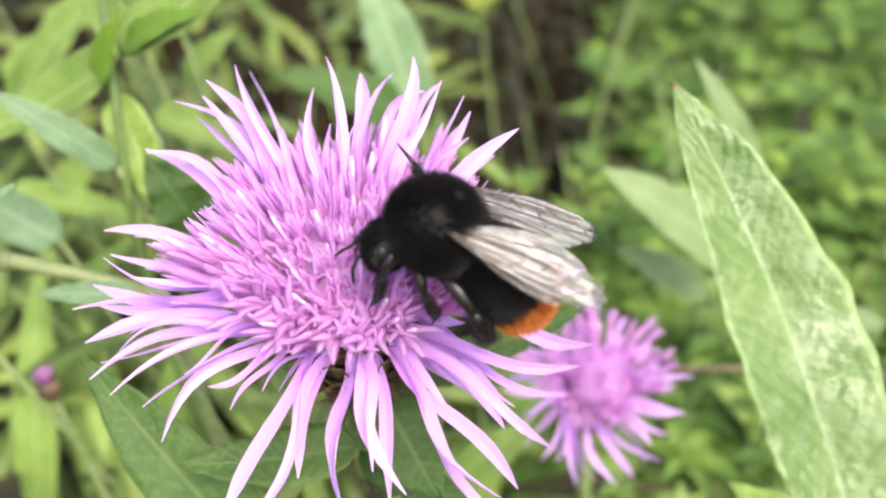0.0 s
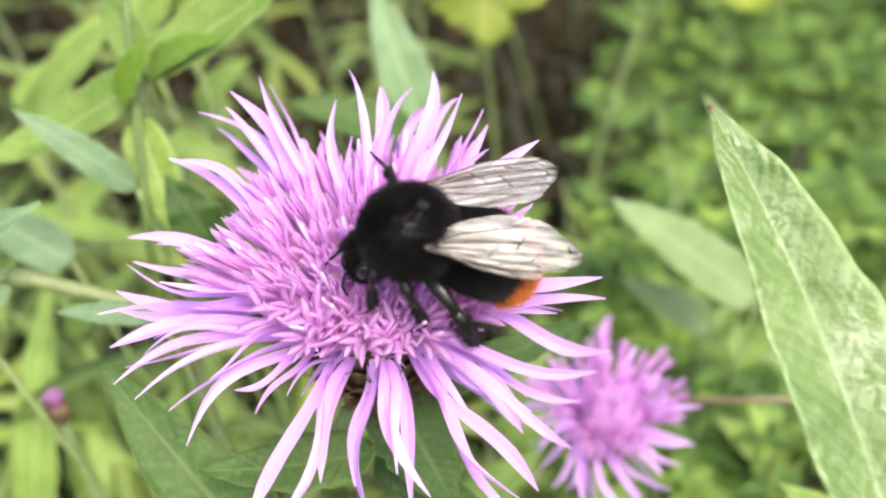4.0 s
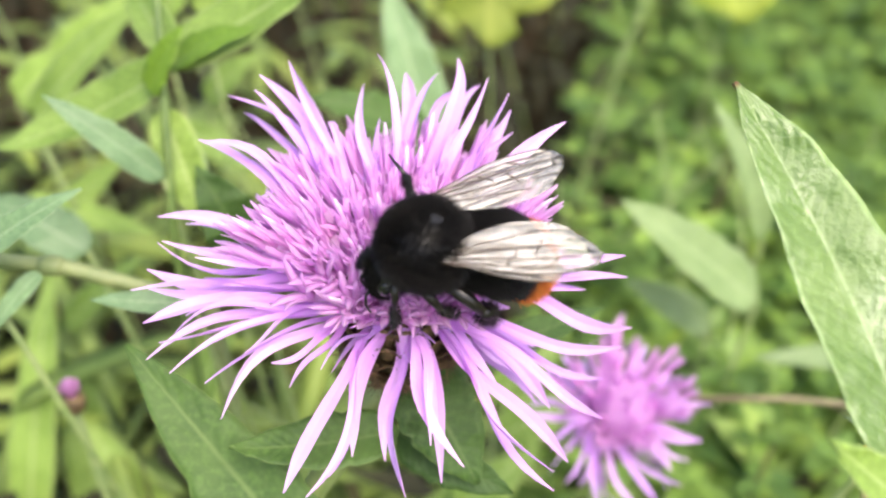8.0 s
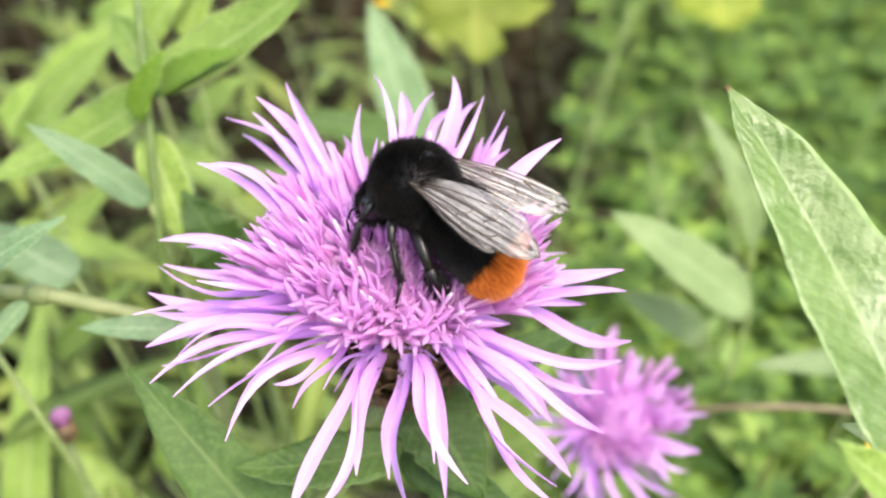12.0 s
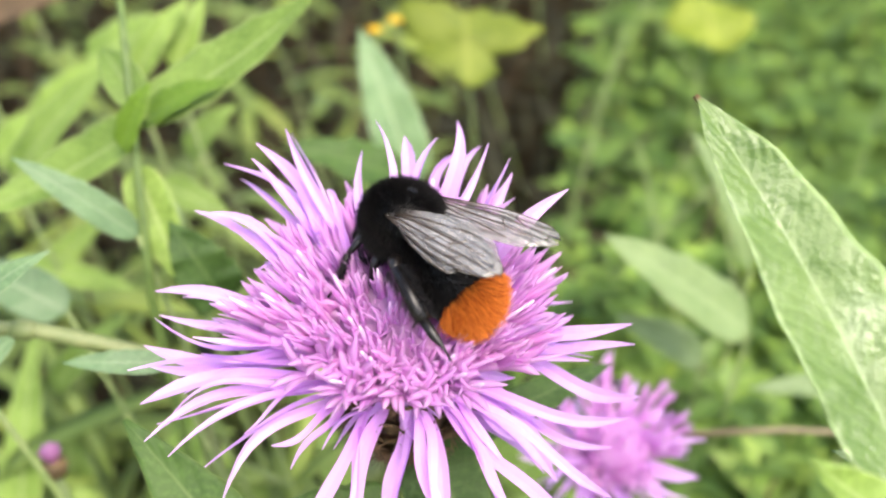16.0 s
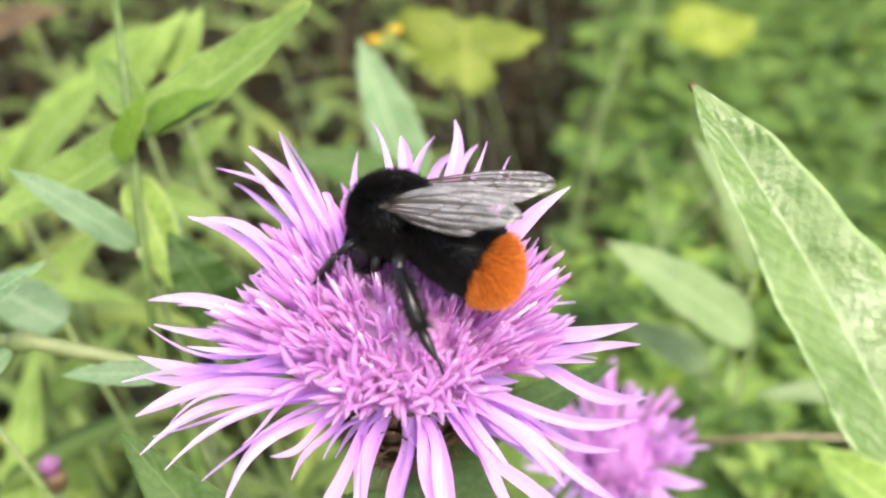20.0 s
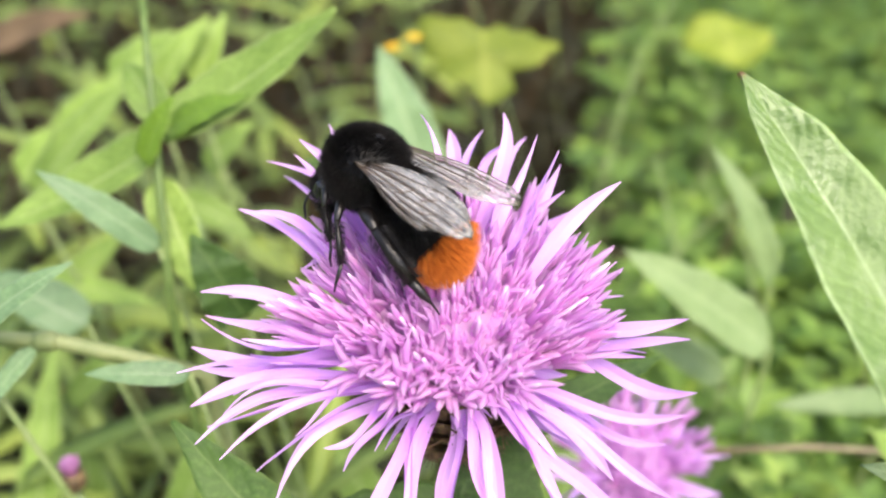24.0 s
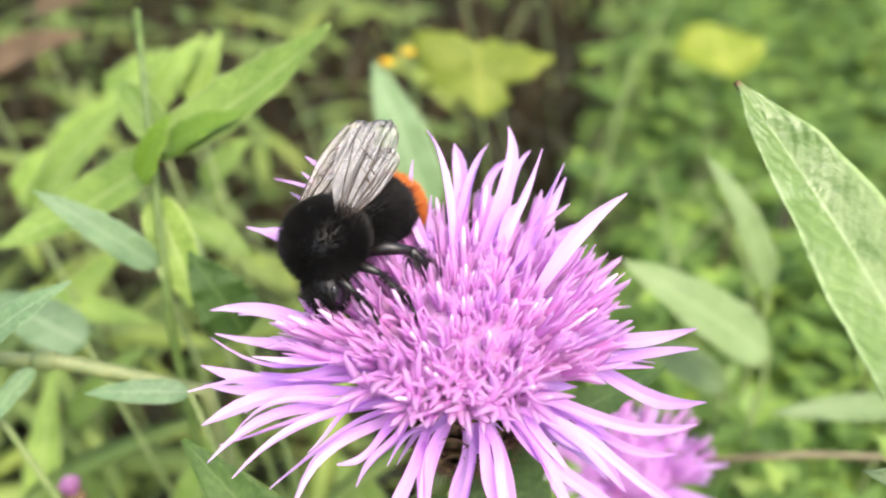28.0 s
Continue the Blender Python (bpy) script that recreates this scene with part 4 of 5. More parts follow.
def pile(seed, count, rx, ry, rz, hair, sweep, squash=None, keep=None, thick=0.055):
    """Short hairs standing on an ellipsoid, swept backwards; each a thin three-sided spike."""
    rnd = random.Random(seed)
    verts, faces = [], []
    while count > 0:
        d = Vector((rnd.gauss(0, 1), rnd.gauss(0, 1), rnd.gauss(0, 1))).normalized()
        p = Vector((d.x * rx, d.y * ry, d.z * rz))
        n = Vector((d.x / rx, d.y / ry, d.z / rz)).normalized()
        if keep and not keep(p):
            continue
        count -= 1
        if squash:
            p = squash(p)
        way = (n + Vector((-sweep, 0, 0)) + Vector((rnd.uniform(-1, 1), rnd.uniform(-1, 1), rnd.uniform(-1, 1))) * 0.28).normalized()
        side = way.orthogonal().normalized()
        other = way.cross(side)
        size = hair * rnd.uniform(0.6, 1.2)
        k = len(verts)
        for w in (0, 2.094, 4.189):
            verts.append((p - n * 0.1 + (side * math.cos(w) + other * math.sin(w)) * thick) * MM)
        verts.append((p + way * size) * MM)
        faces += [(k, k + 1, k + 3), (k + 1, k + 2, k + 3), (k + 2, k, k + 3)]
    return verts, faces


def limb(name, parent, points, radii, material, n=8, label=""):
    b = Build()
    b.tube([Vector(p) * MM for p in points], [r * MM for r in radii], n)
    return part(name, b.mesh(name, material), parent, label)


def hairs_along(name, parent, p0, p1, radius, hair, count, seed):
    rnd = random.Random(seed)
    p0, p1 = Vector(p0), Vector(p1)
    verts, faces = [], []
    d = (p1 - p0).normalized()
    x = d.orthogonal().normalized()
    y = d.cross(x)
    for _ in range(count):
        w = rnd.uniform(0, 6.283)
        out = x * math.cos(w) + y * math.sin(w)
        c = p0.lerp(p1, rnd.random()) + out * radius * 0.8
        way = (out + d * 0.7).normalized()
        k = len(verts)
        s = way.orthogonal().normalized() * 0.04
        verts += [c * MM, (c + s) * MM, (c + way.cross(s)) * MM, (c + way * hair * rnd.uniform(0.6, 1.1)) * MM]
        faces += [(k, k + 1, k + 3), (k + 1, k + 2, k + 3), (k + 2, k, k + 3)]
    part(name, mesh_of(name, verts, faces, M_BLACK_HAIR, smooth=False), parent)


def wing_mesh(length, chord, seed, hand):
    """A wing blade along -x, leading edge to +y, with gently buckled membrane."""
    nu, nv = 30, 14

    def at(s, q):
        lead = chord * (0.10 + 0.30 * math.sin(min(1, s * 1.15) * math.pi * 0.62)) * (1 if s < 0.86 else math.sqrt(max(0.0, 1 - ((s - 0.86) / 0.14) ** 2)))
        trail = -chord * (0.05 + 0.62 * math.sin(min(1.0, s ** 0.9) * math.pi * 0.80)) * (1 if s < 0.80 else math.sqrt(max(0.0, 1 - ((s - 0.80) / 0.20) ** 2)))
        y = lead + (trail - lead) * q
        x = s * (1 + 0.045 * math.sin(q * 24 + seed) * max(0, s - 0.7) / 0.3)
        z = 0.12 * math.sin(q * 17 + s * 2 + seed) * s + 0.35 * math.sin(s * 2.2) - 0.55 * q * q * s
        return Vector((-x * length, y * hand, z)) * MM

    top = [at(i / nu, j / nv) for i in range(nu + 1) for j in range(nv + 1)]
    row = nv + 1
    count = len(top)
    verts = top + [p - Vector((0, 0, 0.00003)) for p in top]
    faces = []
    for i in range(nu):
        for j in range(nv):
            a = i * row + j
            faces.append((a, a + row, a + row + 1, a + 1))
            faces.append((count + a, count + a + 1, count + a + row + 1, count + a + row))
    veins = []
    # start and end across the chord, start and end along the wing
    for q0, q1, s0, s1 in ((0.015, 0.015, 0.02, 0.93), (0.1, 0.16, 0.05, 0.9), (0.25, 0.34, 0.08, 0.88), (0.42, 0.55, 0.08, 0.84), (0.6, 0.8, 0.06, 0.7), (0.16, 0.45, 0.42, 0.5), (0.34, 0.62, 0.6, 0.66), (0.12, 0.28, 0.66, 0.74)):
        b = Build()
        b.tube([at(s0 + (s1 - s0) * i / 11, q0 + (q1 - q0) * i / 11 + 0.02 * math.sin(i * 0.7 + seed)) + Vector((0, 0, 0.00003)) for i in range(12)], [0.00010 - 0.00005 * i / 11 for i in range(12)], 5)
        veins.append(b.mesh("vein", M_VEIN))
    return mesh_of("wing", verts, faces, M_WING), veins


LEG_JOINTS = {}
WINGS = []


def bumblebee():
    bee = thing("bumblebee", (0, 0, 0), "black furry bumblebee with a fox-red tail on the flower", "insect")
    bee.scale = (0.875, 0.875, 0.875)
    v, f = ellipsoid(4.3, 4.1, 3.9)
    thorax = part("thorax", mesh_of("thorax", v, f, M_SHELL), bee, "black furry thorax")
    v, f = pile(1, 24000, 4.3, 4.1, 3.9, 1.1, 0.45, None, lambda p: not (p.z > 3.2 and (p.x + 0.2) ** 2 + p.y ** 2 < 0.45), 0.034)
    part("fur", mesh_of("fur", v, f, M_BLACK_HAIR, smooth=False), thorax)

    def belly(p):
        q = p.copy()
        q.z -= 0.035 * (p.x - 2) ** 2 * 0.55 if p.x < 2 else 0
        return q

    am = pose(-7.4 * MM, 0, -1.7 * MM, 0, -20, 0)
    v, f = ellipsoid(6.3, 4.2, 3.7, belly)
    abdomen = part("abdomen", mesh_of("abdomen", v, f, M_SHELL), bee, "black abdomen with an orange-red tail", am)
    v, f = pile(2, 24000, 6.3, 4.2, 3.7, 1.05, 0.9, belly, lambda p: p.x > -3.3 + 0.25 * math.sin(9 * math.atan2(p.y, p.z)), 0.034)
    part("fur", mesh_of("fur", v, f, M_BLACK_HAIR, smooth=False), abdomen)
    v, f = pile(3, 11000, 6.3, 4.2, 3.7, 1.7, 0.75, belly, lambda p: p.x <= -3.1, 0.042)
    part("tail_fur", mesh_of("tail_fur", v, f, M_ORANGE_HAIR, smooth=False), abdomen, "fox-red tail hair")
    hm = pose(3.0 * MM, 0, -4.1 * MM, 0, 84, 0)
    v, f = ellipsoid(2.6, 2.3, 2.0)
    head = part("head", mesh_of("head", v, f, M_SHELL), bee, "black head", hm)
    v, f = pile(4, 4200, 2.6, 2.3, 2.0, 0.75, 0.1, None, lambda p: abs(p.y) < 1.7, 0.034)
    part("fur", mesh_of("fur", v, f, M_BLACK_HAIR, smooth=False), head)
    for s in (1, -1):
        v, f = ellipsoid(1.25, 0.5, 0.8, None, 16, 10)
        part("eye", mesh_of("eye", v, f, M_EYE), head, "dark oval eye", pose(0.3 * MM, 1.85 * s * MM, 0.5 * MM, 0, 10, -8 * s))
        limb("antenna", head, [(1.4, 0.6 * s, 1.2), (2.2, 1.2 * s, 1.9), (3.4, 1.5 * s, 1.7), (4.6, 1.6 * s, 0.9)], [0.16, 0.15, 0.17, 0.13], M_SHELL, 6)
        limb("mandible", head, [(2.0, 0.7 * s, -0.3), (2.8, 0.5 * s, -0.4), (3.2, 0.1 * s, -0.5)], [0.35, 0.3, 0.1], M_SHELL, 6)
    limb("proboscis", head, [(2.2, 0, -0.6), (3.6, 0, -1.0), (5.2, 0, -1.3)], [0.25, 0.2, 0.08], M_LEG, 6)
    for s in (1, -1):
        for name, size, chord, seed, at, more in (("fore_wing", 14.6, 5.2, 0.0, (-0.2, 3.2, 2.2), 0), ("hind_wing", 10.2, 4.2, 1.5, (-1.4, 3.0, 1.9), 7)):
            me, ve = wing_mesh(size, chord, seed, s)
            w = part(name, me, bee, "clear greyish wing with dark veins")
            for v in ve:
                part("vein", v, w)
            WINGS.append((w, Vector((at[0], at[1] * s, at[2])) * MM, s, more))
    legs = (("front_leg", (2.6, 1.8, -2.8), (3.6, 3.4, -4.2), (4.3, 4.0, -6.8), (5.4, 4.0, -8.8), 0.42, 0.34),
            ("middle_leg", (0.4, 2.2, -3.2), (0.2, 4.6, -4.6), (-0.2, 5.2, -8.0), (0.5, 5.4, -10.4), 0.5, 0.45),
            ("hind_leg", (-2.0, 2.2, -3.2), (-3.6, 5.4, -3.2), (-5.8, 6.6, -6.8), (-7.4, 6.6, -9.8), 0.7, 1.0))
    for s in (1, -1):
        for k, (name, a, b_, c, d, r1, r2) in enumerate(legs):
            base = Vector((a[0], a[1] * s, a[2]))
            b_, c, d = [tuple(Vector(a) + (Vector(p) - Vector(a)) * (1.4 if k == 2 else 1.25)) for p in (b_, c, d)]
            leg = limb(name, bee, [(0, 0, 0), *[Vector((p[0], p[1] * s, p[2])) - base for p in (tuple((Vector(a) + Vector(b_)) / 2 + Vector((0, 0, 0.4))), b_)]], [r1 * 0.9, r1 * 1.15, r1 * 0.7], M_LEG)
            leg.matrix_basis = Matrix.Translation(base * MM)
            knee, ankle, toe = [Vector((p[0], p[1] * s, p[2])) - base for p in (b_, c, d)]
            limb("tibia", leg, [knee, knee.lerp(ankle, 0.5), ankle], [r2 * 0.55, r2 * 0.8, r2 * 0.85], M_LEG)
            hairs_along("leg_hair", leg, knee, ankle, r2, 1.2 if k == 2 else 0.7, 800 if k == 2 else 520, 60 + k)
            mid1, mid2 = ankle.lerp(toe, 0.4), ankle.lerp(toe, 0.75) + Vector((0, 0, 0.25))
            limb("foot", leg, [ankle, mid1, mid2, toe], [r2 * 0.55, r2 * 0.5, 0.16, 0.1], M_LEG, 7)
            LEG_JOINTS[(name, s)] = (leg, base * MM, toe.normalized())
    return bee


BEE = bumblebee()

BEE_ROWS = [
    (0, -0.00055, 0.05405, 0.23718, 1.0, -26.2, -181.5),
    (1, -0.00129, 0.05537, 0.23759, -2.0, -20.6, -189.9),
    (2, -0.00272, 0.05550, 0.23700, -8.7, -14.8, -181.0),
    (3, -0.00337, 0.05589, 0.23577, -14.0, -12.6, -170.7),
    (3.5, -0.00453, 0.05582, 0.23693, -14.3, -12.7, -170.3),
    (5.5, -0.00900, 0.05543, 0.23684, -14.0, -8.5, -172.0),
    (6, -0.00968, 0.05554, 0.23736, -13.5, -6.2, -171.8),
    (7, -0.00966, 0.05553, 0.23690, -14.7, -3.5, -171.3),
    (8, -0.01009, 0.05396, 0.23590, -15.9, -3.8, -166.7),
    (9, -0.01064, 0.05476, 0.23707, -15.4, -2.5, -167.9),
    (10, -0.01230, 0.05623, 0.23704, -12.1, 10.2, -173.4),
    (10.5, -0.01087, 0.05625, 0.23581, -10.0, -0.4, -157.2),
    (11, -0.01010, 0.06011, 0.23750, 3.1, -5.7, -203.1),
    (12, -0.00948, 0.06425, 0.23716, 6.8, -15.9, -207.6),
    (12.5, -0.00908, 0.06426, 0.23760, 7.7, -16.7, -212.4),
    (14.5, -0.00810, 0.06581, 0.23731, 10.1, -12.7, -229.6),
    (15, -0.00935, 0.06590, 0.23741, 10.1, -11.1, -227.7),
    (16, -0.00889, 0.06579, 0.23535, 9.9, -6.4, -224.7),
    (17, -0.00848, 0.06596, 0.23565, 10.0, -6.5, -225.1),
    (18, -0.00929, 0.06677, 0.23623, 10.2, -1.8, -224.6),
    (19, -0.00964, 0.06730, 0.23592, 10.0, 2.9, -220.1),
    (20, -0.00957, 0.06492, 0.23726, 10.0, 3.5, -208.7),
    (20.5, -0.01114, 0.06430, 0.23545, 10.3, 4.1, -202.9),
    (22.5, -0.01406, 0.06452, 0.23830, 11.1, -4.3, -188.6),
    (23, -0.01208, 0.06319, 0.23752, 11.0, -1.9, -184.5),
    (23.5, -0.01416, 0.06166, 0.23787, 10.2, -3.5, -185.0),
    (24, -0.01415, 0.06775, 0.24091, 8.1, -15.4, -213.1),
    (24.2, -0.01013, 0.06747, 0.24032, 5.1, -8.8, -246.1),
    (24.4, -0.00663, 0.06635, 0.23893, -0.8, -17.8, -276.8),
    (24.6, -0.00491, 0.06533, 0.23900, -6.4, -24.4, -306.4),
    (24.8, -0.00332, 0.06448, 0.23849, -8.2, -7.8, -324.0),
    (25, -0.00715, 0.06461, 0.23855, -9.0, -14.2, -358.5),
    (25.2, -0.01052, 0.06472, 0.23819, -8.0, -13.9, -368.8),
    (25.5, -0.01041, 0.06446, 0.23743, -8.9, -12.5, -371.6),
    (26, -0.00841, 0.06583, 0.23790, -12.3, -5.1, -374.7),
    (26.5, -0.00875, 0.06537, 0.23760, -11.9, -5.5, -378.6),
    (27, -0.00895, 0.06509, 0.23842, -7.1, -3.0, -384.7),
    (27.2, -0.01062, 0.06503, 0.23832, -3.7, -4.2, -414.4),
    (27.5, -0.01249, 0.06459, 0.23766, 2.2, -7.8, -447.9),
    (27.8, -0.01777, 0.06532, 0.23661, 16.6, 7.9, -476.3),
    (28, -0.01787, 0.06573, 0.23610, 19.8, 10.5, -481.2),
]
# seconds, spread of the wing on each side, their rise and their lean to one side, in degrees
WING_ROWS = [(0, 12, 0, 5, 12), (1, 12, 0, 5, 12), (2, 7, 7, 6, 12), (3, 3, 13, 6, 10), (5.5, 6, 13, 7, 6), (8, 8, 13, 8, 4), (9, 9, 13, 8, 4), (10.5, 10, 10, 4, 8), (11, 15, 8, 0, 8), (12, 7, 11, 2, 16),
             (14.5, 4, 12, 6, 14), (17, 2, 13, 6, 16), (19, 0, 13, 8, 21), (20, 3, 12, 7, 23), (22.5, 12, 8, 11, 24), (23.5, 12, 8, 12, 24), (24, 11, 5, 3, 8), (24.4, 7, 6, 2, 0), (24.8, 9, 12, 4, -12),
             (25.2, 6, 11, 7, -18), (26, 4, 8, 7, -18), (27, 1, 2, 9, -10), (27.5, -4, -4, 12, 0), (28, -6, -7, 12, 48)]


# where each leg that shows reaches from its hip: seconds and direction on the bee
LEG_REACH = {
    ("front_leg", 1): [(1, -0.11, -0.07, -0.99), (12, 0.06, 0.15, -0.99), (15, 0.14, 0, -0.99), (16, 0.08, 0.45, -0.89), (17, 0.15, 0.75, -0.64), (18, 0.18, 0.74, -0.64), (19, 0.43, 0.79, -0.43), (20, 0.65, 0.26, -0.71), (22.5, 0.15, -0.34, -0.93), (23.5, -0.18, -0.34, -0.92), (24, -0.53, 0.39, -0.75), (28, 0.25, 0.51, -0.82)],
    ("middle_leg", 1): [(0, -0.55, -0.19, -0.81), (2, -0.05, -0.39, -0.92), (3, -0.48, 0.1, -0.87), (6, -0.32, 0.13, -0.94), (8, -0.57, -0.07, -0.82), (10, -0.07, -0.19, -0.98), (11, -0.55, 0.47, -0.69), (16, 0.01, -0.42, -0.91), (17, 0.08, -0.35, -0.93), (19, 0.35, -0.45, -0.82), (20, 0.18, -0.52, -0.83), (22.5, -0.3, 0.48, -0.82), (24.2, -0.49, 0.5, -0.71), (27.5, -0.85, 0.53, 0.06), (28, 0.1, 0.63, -0.77)],
    ("hind_leg", 1): [(0, -0.74, -0.23, -0.64), (1, -0.67, -0.01, -0.74), (2, -0.62, 0.05, -0.78), (3, -0.65, 0.14, -0.75), (6, -0.6, -0.1, -0.8), (8, -0.61, -0.23, -0.76), (9, -0.58, -0.14, -0.8), (10, -0.49, -0.14, -0.86), (11, -0.69, 0.7, 0.17), (12, -0.61, -0.26, -0.75), (15, -0.9, 0.18, -0.41), (16, -0.92, 0.33, -0.21), (17, -0.84, 0.19, -0.51), (18, -0.74, 0.07, -0.67), (19, -0.73, 0.31, -0.61), (20, -0.63, 0.51, -0.59), (22.5, -0.72, 0.36, -0.59), (23, -0.64, 0.42, -0.65), (23.5, -0.73, 0.4, -0.55), (24, -0.92, 0.12, -0.36), (25, -0.75, 0.2, -0.63), (27.5, -0.6, 0.25, -0.76), (28, -0.42, 0.2, -0.88)],
    ("front_leg", -1): [(0, 0.4, -0.2, -0.9), (24.6, 0.4, -0.2, -0.9), (25.5, 0.7, -0.4, -0.6), (26.5, 0.83, -0.32, 0.45), (27, 0.06, -0.54, -0.84), (28, 0.1, -0.36, -0.93)],
    ("middle_leg", -1): [(0, 0.42, -0.85, 0.32), (1, 0.32, -0.88, 0.35), (2, 0.16, -0.93, 0.32), (3, 0.15, -0.97, 0.2), (5.5, 0.4, -0.89, 0.2), (7, 0.26, -0.95, 0.17), (8, 0.12, -0.92, 0.38), (9, -0.05, -0.93, 0.36), (10, -0.35, -0.85, 0.4), (10.5, -0.4, -0.65, 0.64), (11, -0.2, -0.95, -0.25), (11.5, 0, -0.41, -0.91), (24, 0, -0.41, -0.91), (24.4, 0.37, -0.44, -0.82), (24.6, -0.14, -0.84, -0.52), (25, -0.26, 0.67, -0.7), (25.5, -0.06, -0.2, -0.98), (26, 0.11, -0.45, -0.89), (26.5, 0.02, -0.08, -1), (27, -0.53, 0.32, -0.78)],
    ("hind_leg", -1): [(15, -0.89, -0.02, -0.45), (16, -0.85, 0.01, -0.52), (17, -0.73, -0.19, -0.65), (18, -0.68, -0.26, -0.68), (19, -0.73, 0.04, -0.68), (20, -0.67, 0.02, -0.74), (24.4, -0.83, -0.26, -0.48), (24.6, -0.76, -0.4, -0.52), (24.8, -0.6, -0.62, -0.51), (25, -0.26, 0.15, -0.95), (25.5, -0.74, -0.46, -0.49), (26, -0.6, -0.57, -0.55), (26.5, -0.61, -0.51, -0.61), (27, -0.43, -0.69, -0.58), (27.5, -0.1, -0.5, -0.86)],
}


def wing_pose(at, side, spread, rise, lean):
    return Matrix.Translation(at) @ Matrix.Rotation(radians(-spread * side), 4, "Z") @ Matrix.Rotation(radians(rise), 4, "Y") @ Matrix.Rotation(radians(-9 * side - lean), 4, "X")


# seconds, shift of the head in metres, its turn in degrees
FLOWER_SWAY = [
    (0, 0.00023, -0.00144, -0.00022, -1.74, 0.39, -0.82),
    (0.5, 0.00041, -0.00125, -0.00022, -0.59, 0.92, -0.18),
    (1, 0.00061, -0.00161, -0.00033, 0.16, 1.35, 0.08),
    (1.5, 0.00045, -0.00175, -0.00042, 0.51, 1.28, 0.50),
    (2, -0.00002, -0.00111, 0.00004, 0.28, 1.20, 0.10),
    (2.5, 0.00041, -0.00183, 0.00005, 0.71, 1.19, 0.33),
    (3, 0.00029, -0.00176, -0.00010, 0.46, 1.04, 0.41),
    (3.5, -0.00013, -0.00078, -0.00005, -0.16, 0.81, 0.08),
    (5.5, -0.00229, 0.00116, -0.00013, -3.02, -0.20, 1.00),
    (6, -0.00271, 0.00140, 0.00039, -2.89, -0.44, 1.07),
    (6.5, -0.00332, 0.00154, 0.00036, -2.71, -0.39, 0.97),
    (7, -0.00319, 0.00131, 0.00017, -2.27, -0.25, 0.90),
    (7.5, -0.00257, 0.00112, 0.00050, -2.54, -0.21, 0.53),
    (8, -0.00264, 0.00132, 0.00072, -2.44, -0.55, 0.32),
    (8.5, -0.00218, 0.00192, 0.00074, -2.55, -0.58, -0.02),
    (9, -0.00274, 0.00212, 0.00097, -2.29, -0.40, 0.34),
    (9.5, -0.00144, 0.00168, 0.00122, -1.83, -0.55, 0.15),
    (10, -0.00173, 0.00232, 0.00109, -1.85, -0.93, 0.32),
    (10.5, -0.00120, 0.00143, 0.00097, -2.08, -1.11, 0.28),
    (11, -0.00154, 0.00204, 0.00098, -2.02, -0.28, 0.79),
    (11.5, -0.00133, 0.00348, 0.00037, -1.47, 0.21, 0.04),
    (12, -0.00135, 0.00217, 0.00011, -1.85, -0.19, -0.00),
    (12.5, -0.00152, 0.00219, -0.00003, -1.81, 0.37, 0.07),
    (14.5, -0.00105, -0.00007, -0.00078, 0.44, 0.26, -0.04),
    (15, -0.00063, 0.00056, -0.00093, 0.49, 0.16, -0.17),
    (15.5, -0.00016, 0.00037, -0.00089, 0.14, 0.22, -0.39),
    (16, 0.00022, -0.00013, -0.00087, -0.42, 0.55, -0.70),
    (16.5, 0.00022, -0.00120, -0.00076, -0.26, 0.20, 0.06),
    (17, 0.00050, -0.00141, -0.00060, 0.25, 0.34, 0.04),
    (17.5, -0.00004, -0.00077, -0.00054, 0.34, 0.47, 0.08),
    (18, 0.00012, -0.00102, -0.00048, 0.21, 0.40, -0.08),
    (18.5, -0.00053, -0.00073, -0.00016, 0.02, 0.75, -0.07),
    (19, -0.00030, -0.00069, -0.00033, -0.00, 0.76, -0.13),
    (19.5, -0.00017, -0.00016, 0.00014, 0.29, 0.45, -0.28),
    (20, 0.00032, -0.00079, 0.00006, 0.34, 0.24, -0.10),
    (20.5, -0.00042, -0.00131, -0.00015, 0.34, -0.14, 0.03),
    (22.5, 0.00163, -0.00225, 0.00016, 2.16, 0.30, -0.44),
    (23, 0.00259, -0.00172, 0.00049, 2.50, -0.09, -0.16),
    (23.5, 0.00254, -0.00111, 0.00111, 2.39, -0.35, -0.17),
    (24, 0.00298, -0.00039, 0.00103, 2.05, -0.63, -0.52),
    (24.5, 0.00422, -0.00235, 0.00040, 2.84, -0.33, -0.69),
    (25, 0.00180, -0.00091, 0.00024, 2.18, -0.34, -0.25),
    (25.5, 0.00236, -0.00131, -0.00041, 2.56, -0.17, -0.58),
    (26, 0.00272, -0.00101, -0.00003, 2.75, -0.19, -0.73),
    (26.5, 0.00236, -0.00028, -0.00007, 1.78, -0.12, -0.74),
    (27, 0.00238, -0.00015, 0.00024, 1.88, -0.39, -0.44),
    (27.5, 0.00206, 0.00072, 0.00044, 1.75, -0.54, -0.12),
    (28, 0.00395, -0.00039, 0.00088, 2.18, -0.66, -0.46),
]
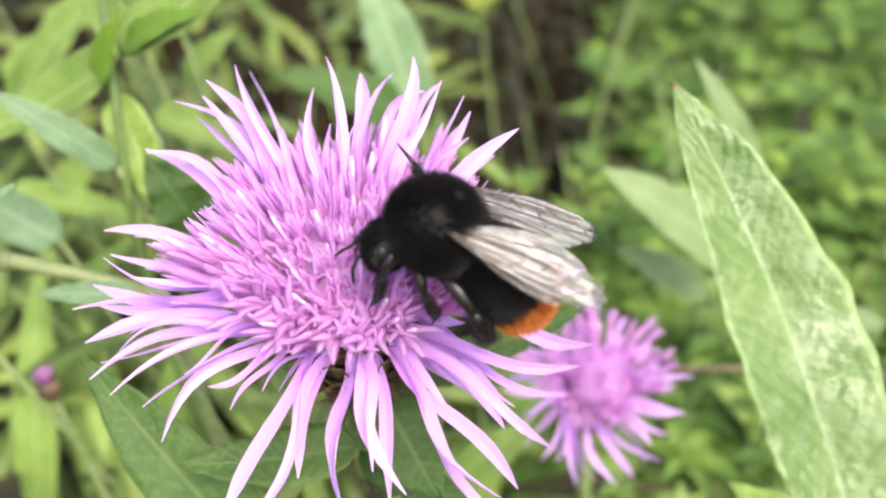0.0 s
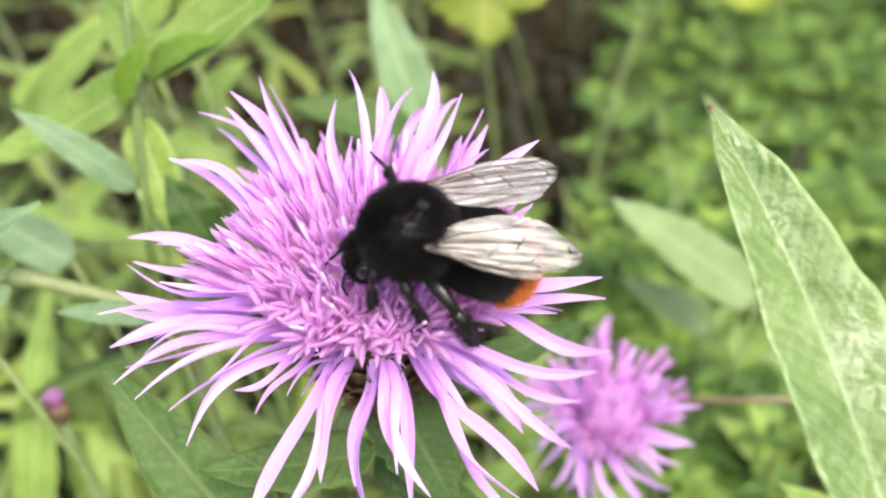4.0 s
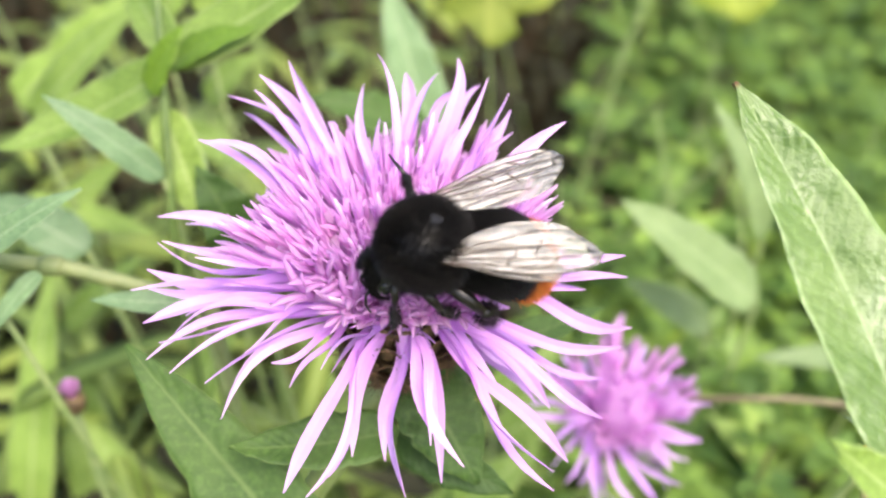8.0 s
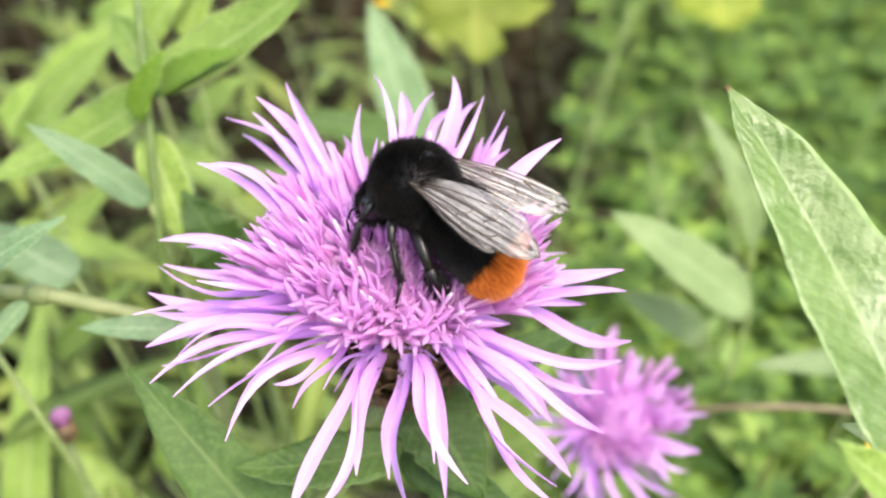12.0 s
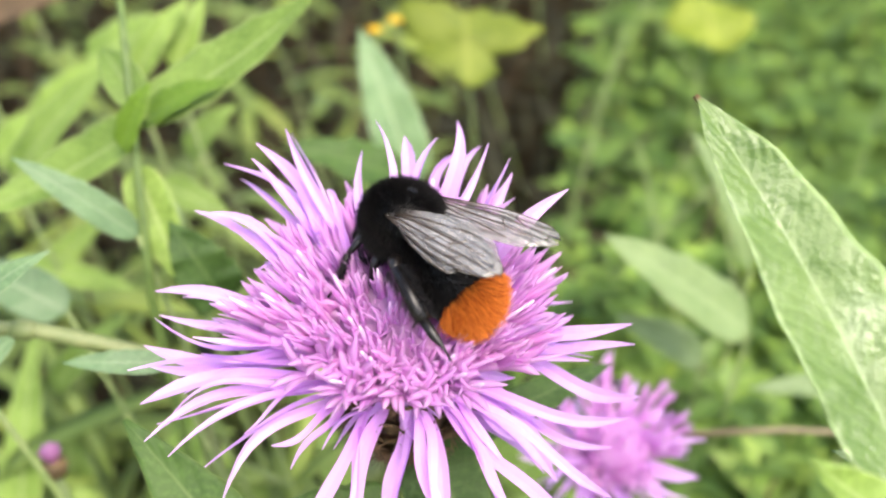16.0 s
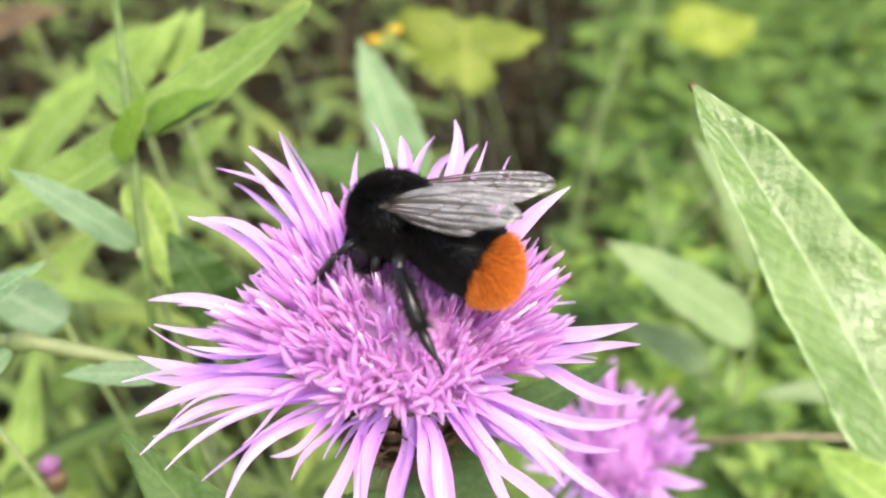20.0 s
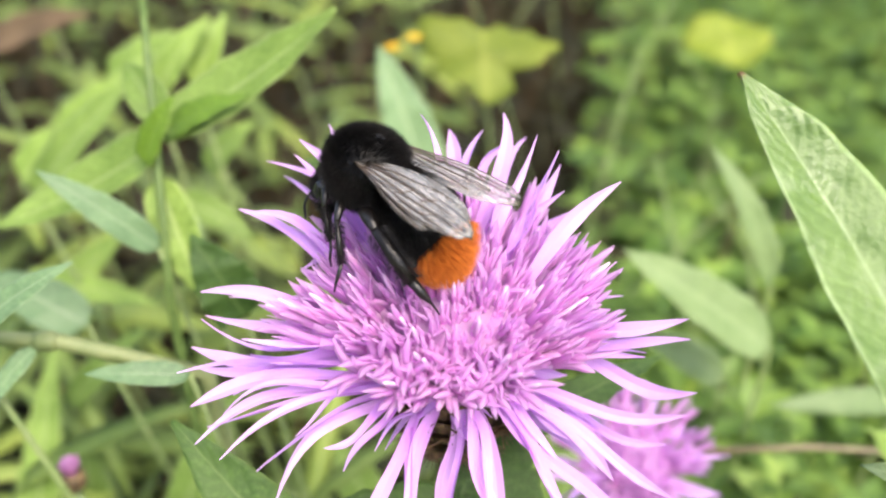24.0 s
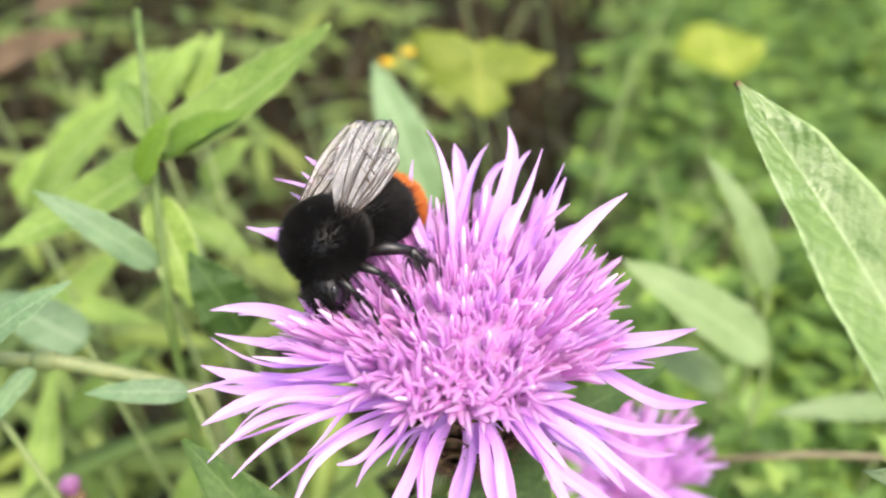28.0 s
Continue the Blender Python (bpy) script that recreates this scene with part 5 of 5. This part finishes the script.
# the leaf settles a little to one side after the first seconds
LEAF_TURN, LEAF_AXIS, LEAF_SHIFT = 4.0, Vector((-0.056, -0.822, 0.566)), Vector((0.00031, 0.00038, 0.00058))
LEAF_SWAY = [
    (0, 0.00171, -0.00304, -0.00182),
    (0.5, 0.00313, -0.00255, -0.00274),
    (1, 0.00345, -0.00258, -0.00263),
    (1.5, 0.00341, -0.00235, -0.00271),
    (2, 0.00324, -0.00231, -0.00256),
    (2.5, 0.00356, -0.00192, -0.00264),
    (3, 0.00338, -0.00203, -0.00278),
    (3.5, 0.00318, -0.00179, -0.00271),
    (5.5, -0.00086, -0.00159, -0.00149),
    (6, -0.00079, -0.00142, -0.00111),
    (6.5, -0.00127, -0.00052, -0.00110),
    (7, -0.00188, -0.00119, -0.00090),
    (7.5, -0.00090, -0.00036, -0.00097),
    (8, -0.00069, -0.00066, -0.00120),
    (8.5, -0.00029, -0.00027, -0.00077),
    (9, -0.00083, -0.00034, -0.00070),
    (9.5, 0.00095, 0.00079, -0.00032),
    (10, 0.00078, 0.00026, -0.00072),
    (10.5, 0.00082, 0.00047, -0.00047),
    (11, 0.00095, 0.00069, -0.00069),
    (11.5, 0.00061, 0.00007, -0.00028),
    (12, 0.00033, -0.00022, -0.00094),
    (12.5, 0.00060, -0.00035, -0.00107),
    (14.5, -0.00135, -0.00199, 0.00029),
    (15, -0.00089, -0.00099, 0.00005),
    (15.5, -0.00111, -0.00159, 0.00047),
    (16, -0.00117, -0.00055, 0.00065),
    (16.5, -0.00144, -0.00092, 0.00068),
    (17, -0.00124, -0.00070, 0.00092),
    (17.5, -0.00172, -0.00025, 0.00074),
    (18, -0.00189, -0.00041, 0.00098),
    (18.5, -0.00218, -0.00020, 0.00103),
    (19, -0.00247, 0.00056, 0.00134),
    (19.5, -0.00197, 0.00074, 0.00175),
    (20, -0.00148, 0.00029, 0.00147),
    (20.5, -0.00199, 0.00085, 0.00097),
    (22.5, -0.00172, 0.00136, 0.00170),
    (23, -0.00050, 0.00105, 0.00202),
    (23.5, 0.00043, 0.00081, 0.00234),
    (24, 0.00055, 0.00097, 0.00293),
    (24.5, 0.00024, 0.00093, 0.00248),
    (25, -0.00044, 0.00386, 0.00163),
    (25.5, -0.00119, 0.00226, 0.00141),
    (26, -0.00040, 0.00271, 0.00182),
    (26.5, -0.00019, 0.00360, 0.00140),
    (27, 0.00006, 0.00351, 0.00151),
    (27.5, 0.00073, 0.00451, 0.00153),
    (28, 0.00081, 0.00087, 0.00295),
]


def motions():
    walk(FLOWER_PLANT, [(r[0], Matrix.Translation(FLOWER + Vector(r[1:4])) @ pose(0, 0, 0, *r[4:]) @ Matrix.Translation(ROOT - FLOWER)) for r in FLOWER_SWAY])
    home = Vector(LEAF_PLANT.location)
    tip = vec(BIG_LEAF[0][1])
    for_turn = [(t, min(1, max(0, (t - 3.5) / 2))) for t, *_ in LEAF_SWAY]
    walk(LEAF_PLANT, [(t, Matrix.Translation(tip + Vector((x, y, z)) + LEAF_SHIFT * k) @ Matrix.Rotation(radians(LEAF_TURN * k), 4, LEAF_AXIS) @ Matrix.Translation(home - tip)) for (t, x, y, z), (_, k) in zip(LEAF_SWAY, for_turn)])
    for wing, at, side, more in WINGS:
        walk(wing, [(t, wing_pose(at, side, (a if side > 0 else a2) + more, r - more * 0.5, lean)) for t, a, a2, r, lean in WING_ROWS])
    for (name, side), (leg, at, rest) in LEG_JOINTS.items():
        turns = {t: rest.rotation_difference(Vector(d)).to_matrix().to_4x4() for t, *d in LEG_REACH.get((name, side), [])}
        for end in (0, 28):
            if end not in turns:
                turns[end] = turns[min(turns, key=lambda t: abs(t - end))] if turns else Matrix()
        walk(leg, [(t, Matrix.Translation(at) @ turns[t]) for t in sorted(turns)])
    walk(BEE, [(r[0], pose(*r[1:])) for r in BEE_ROWS])


motions()
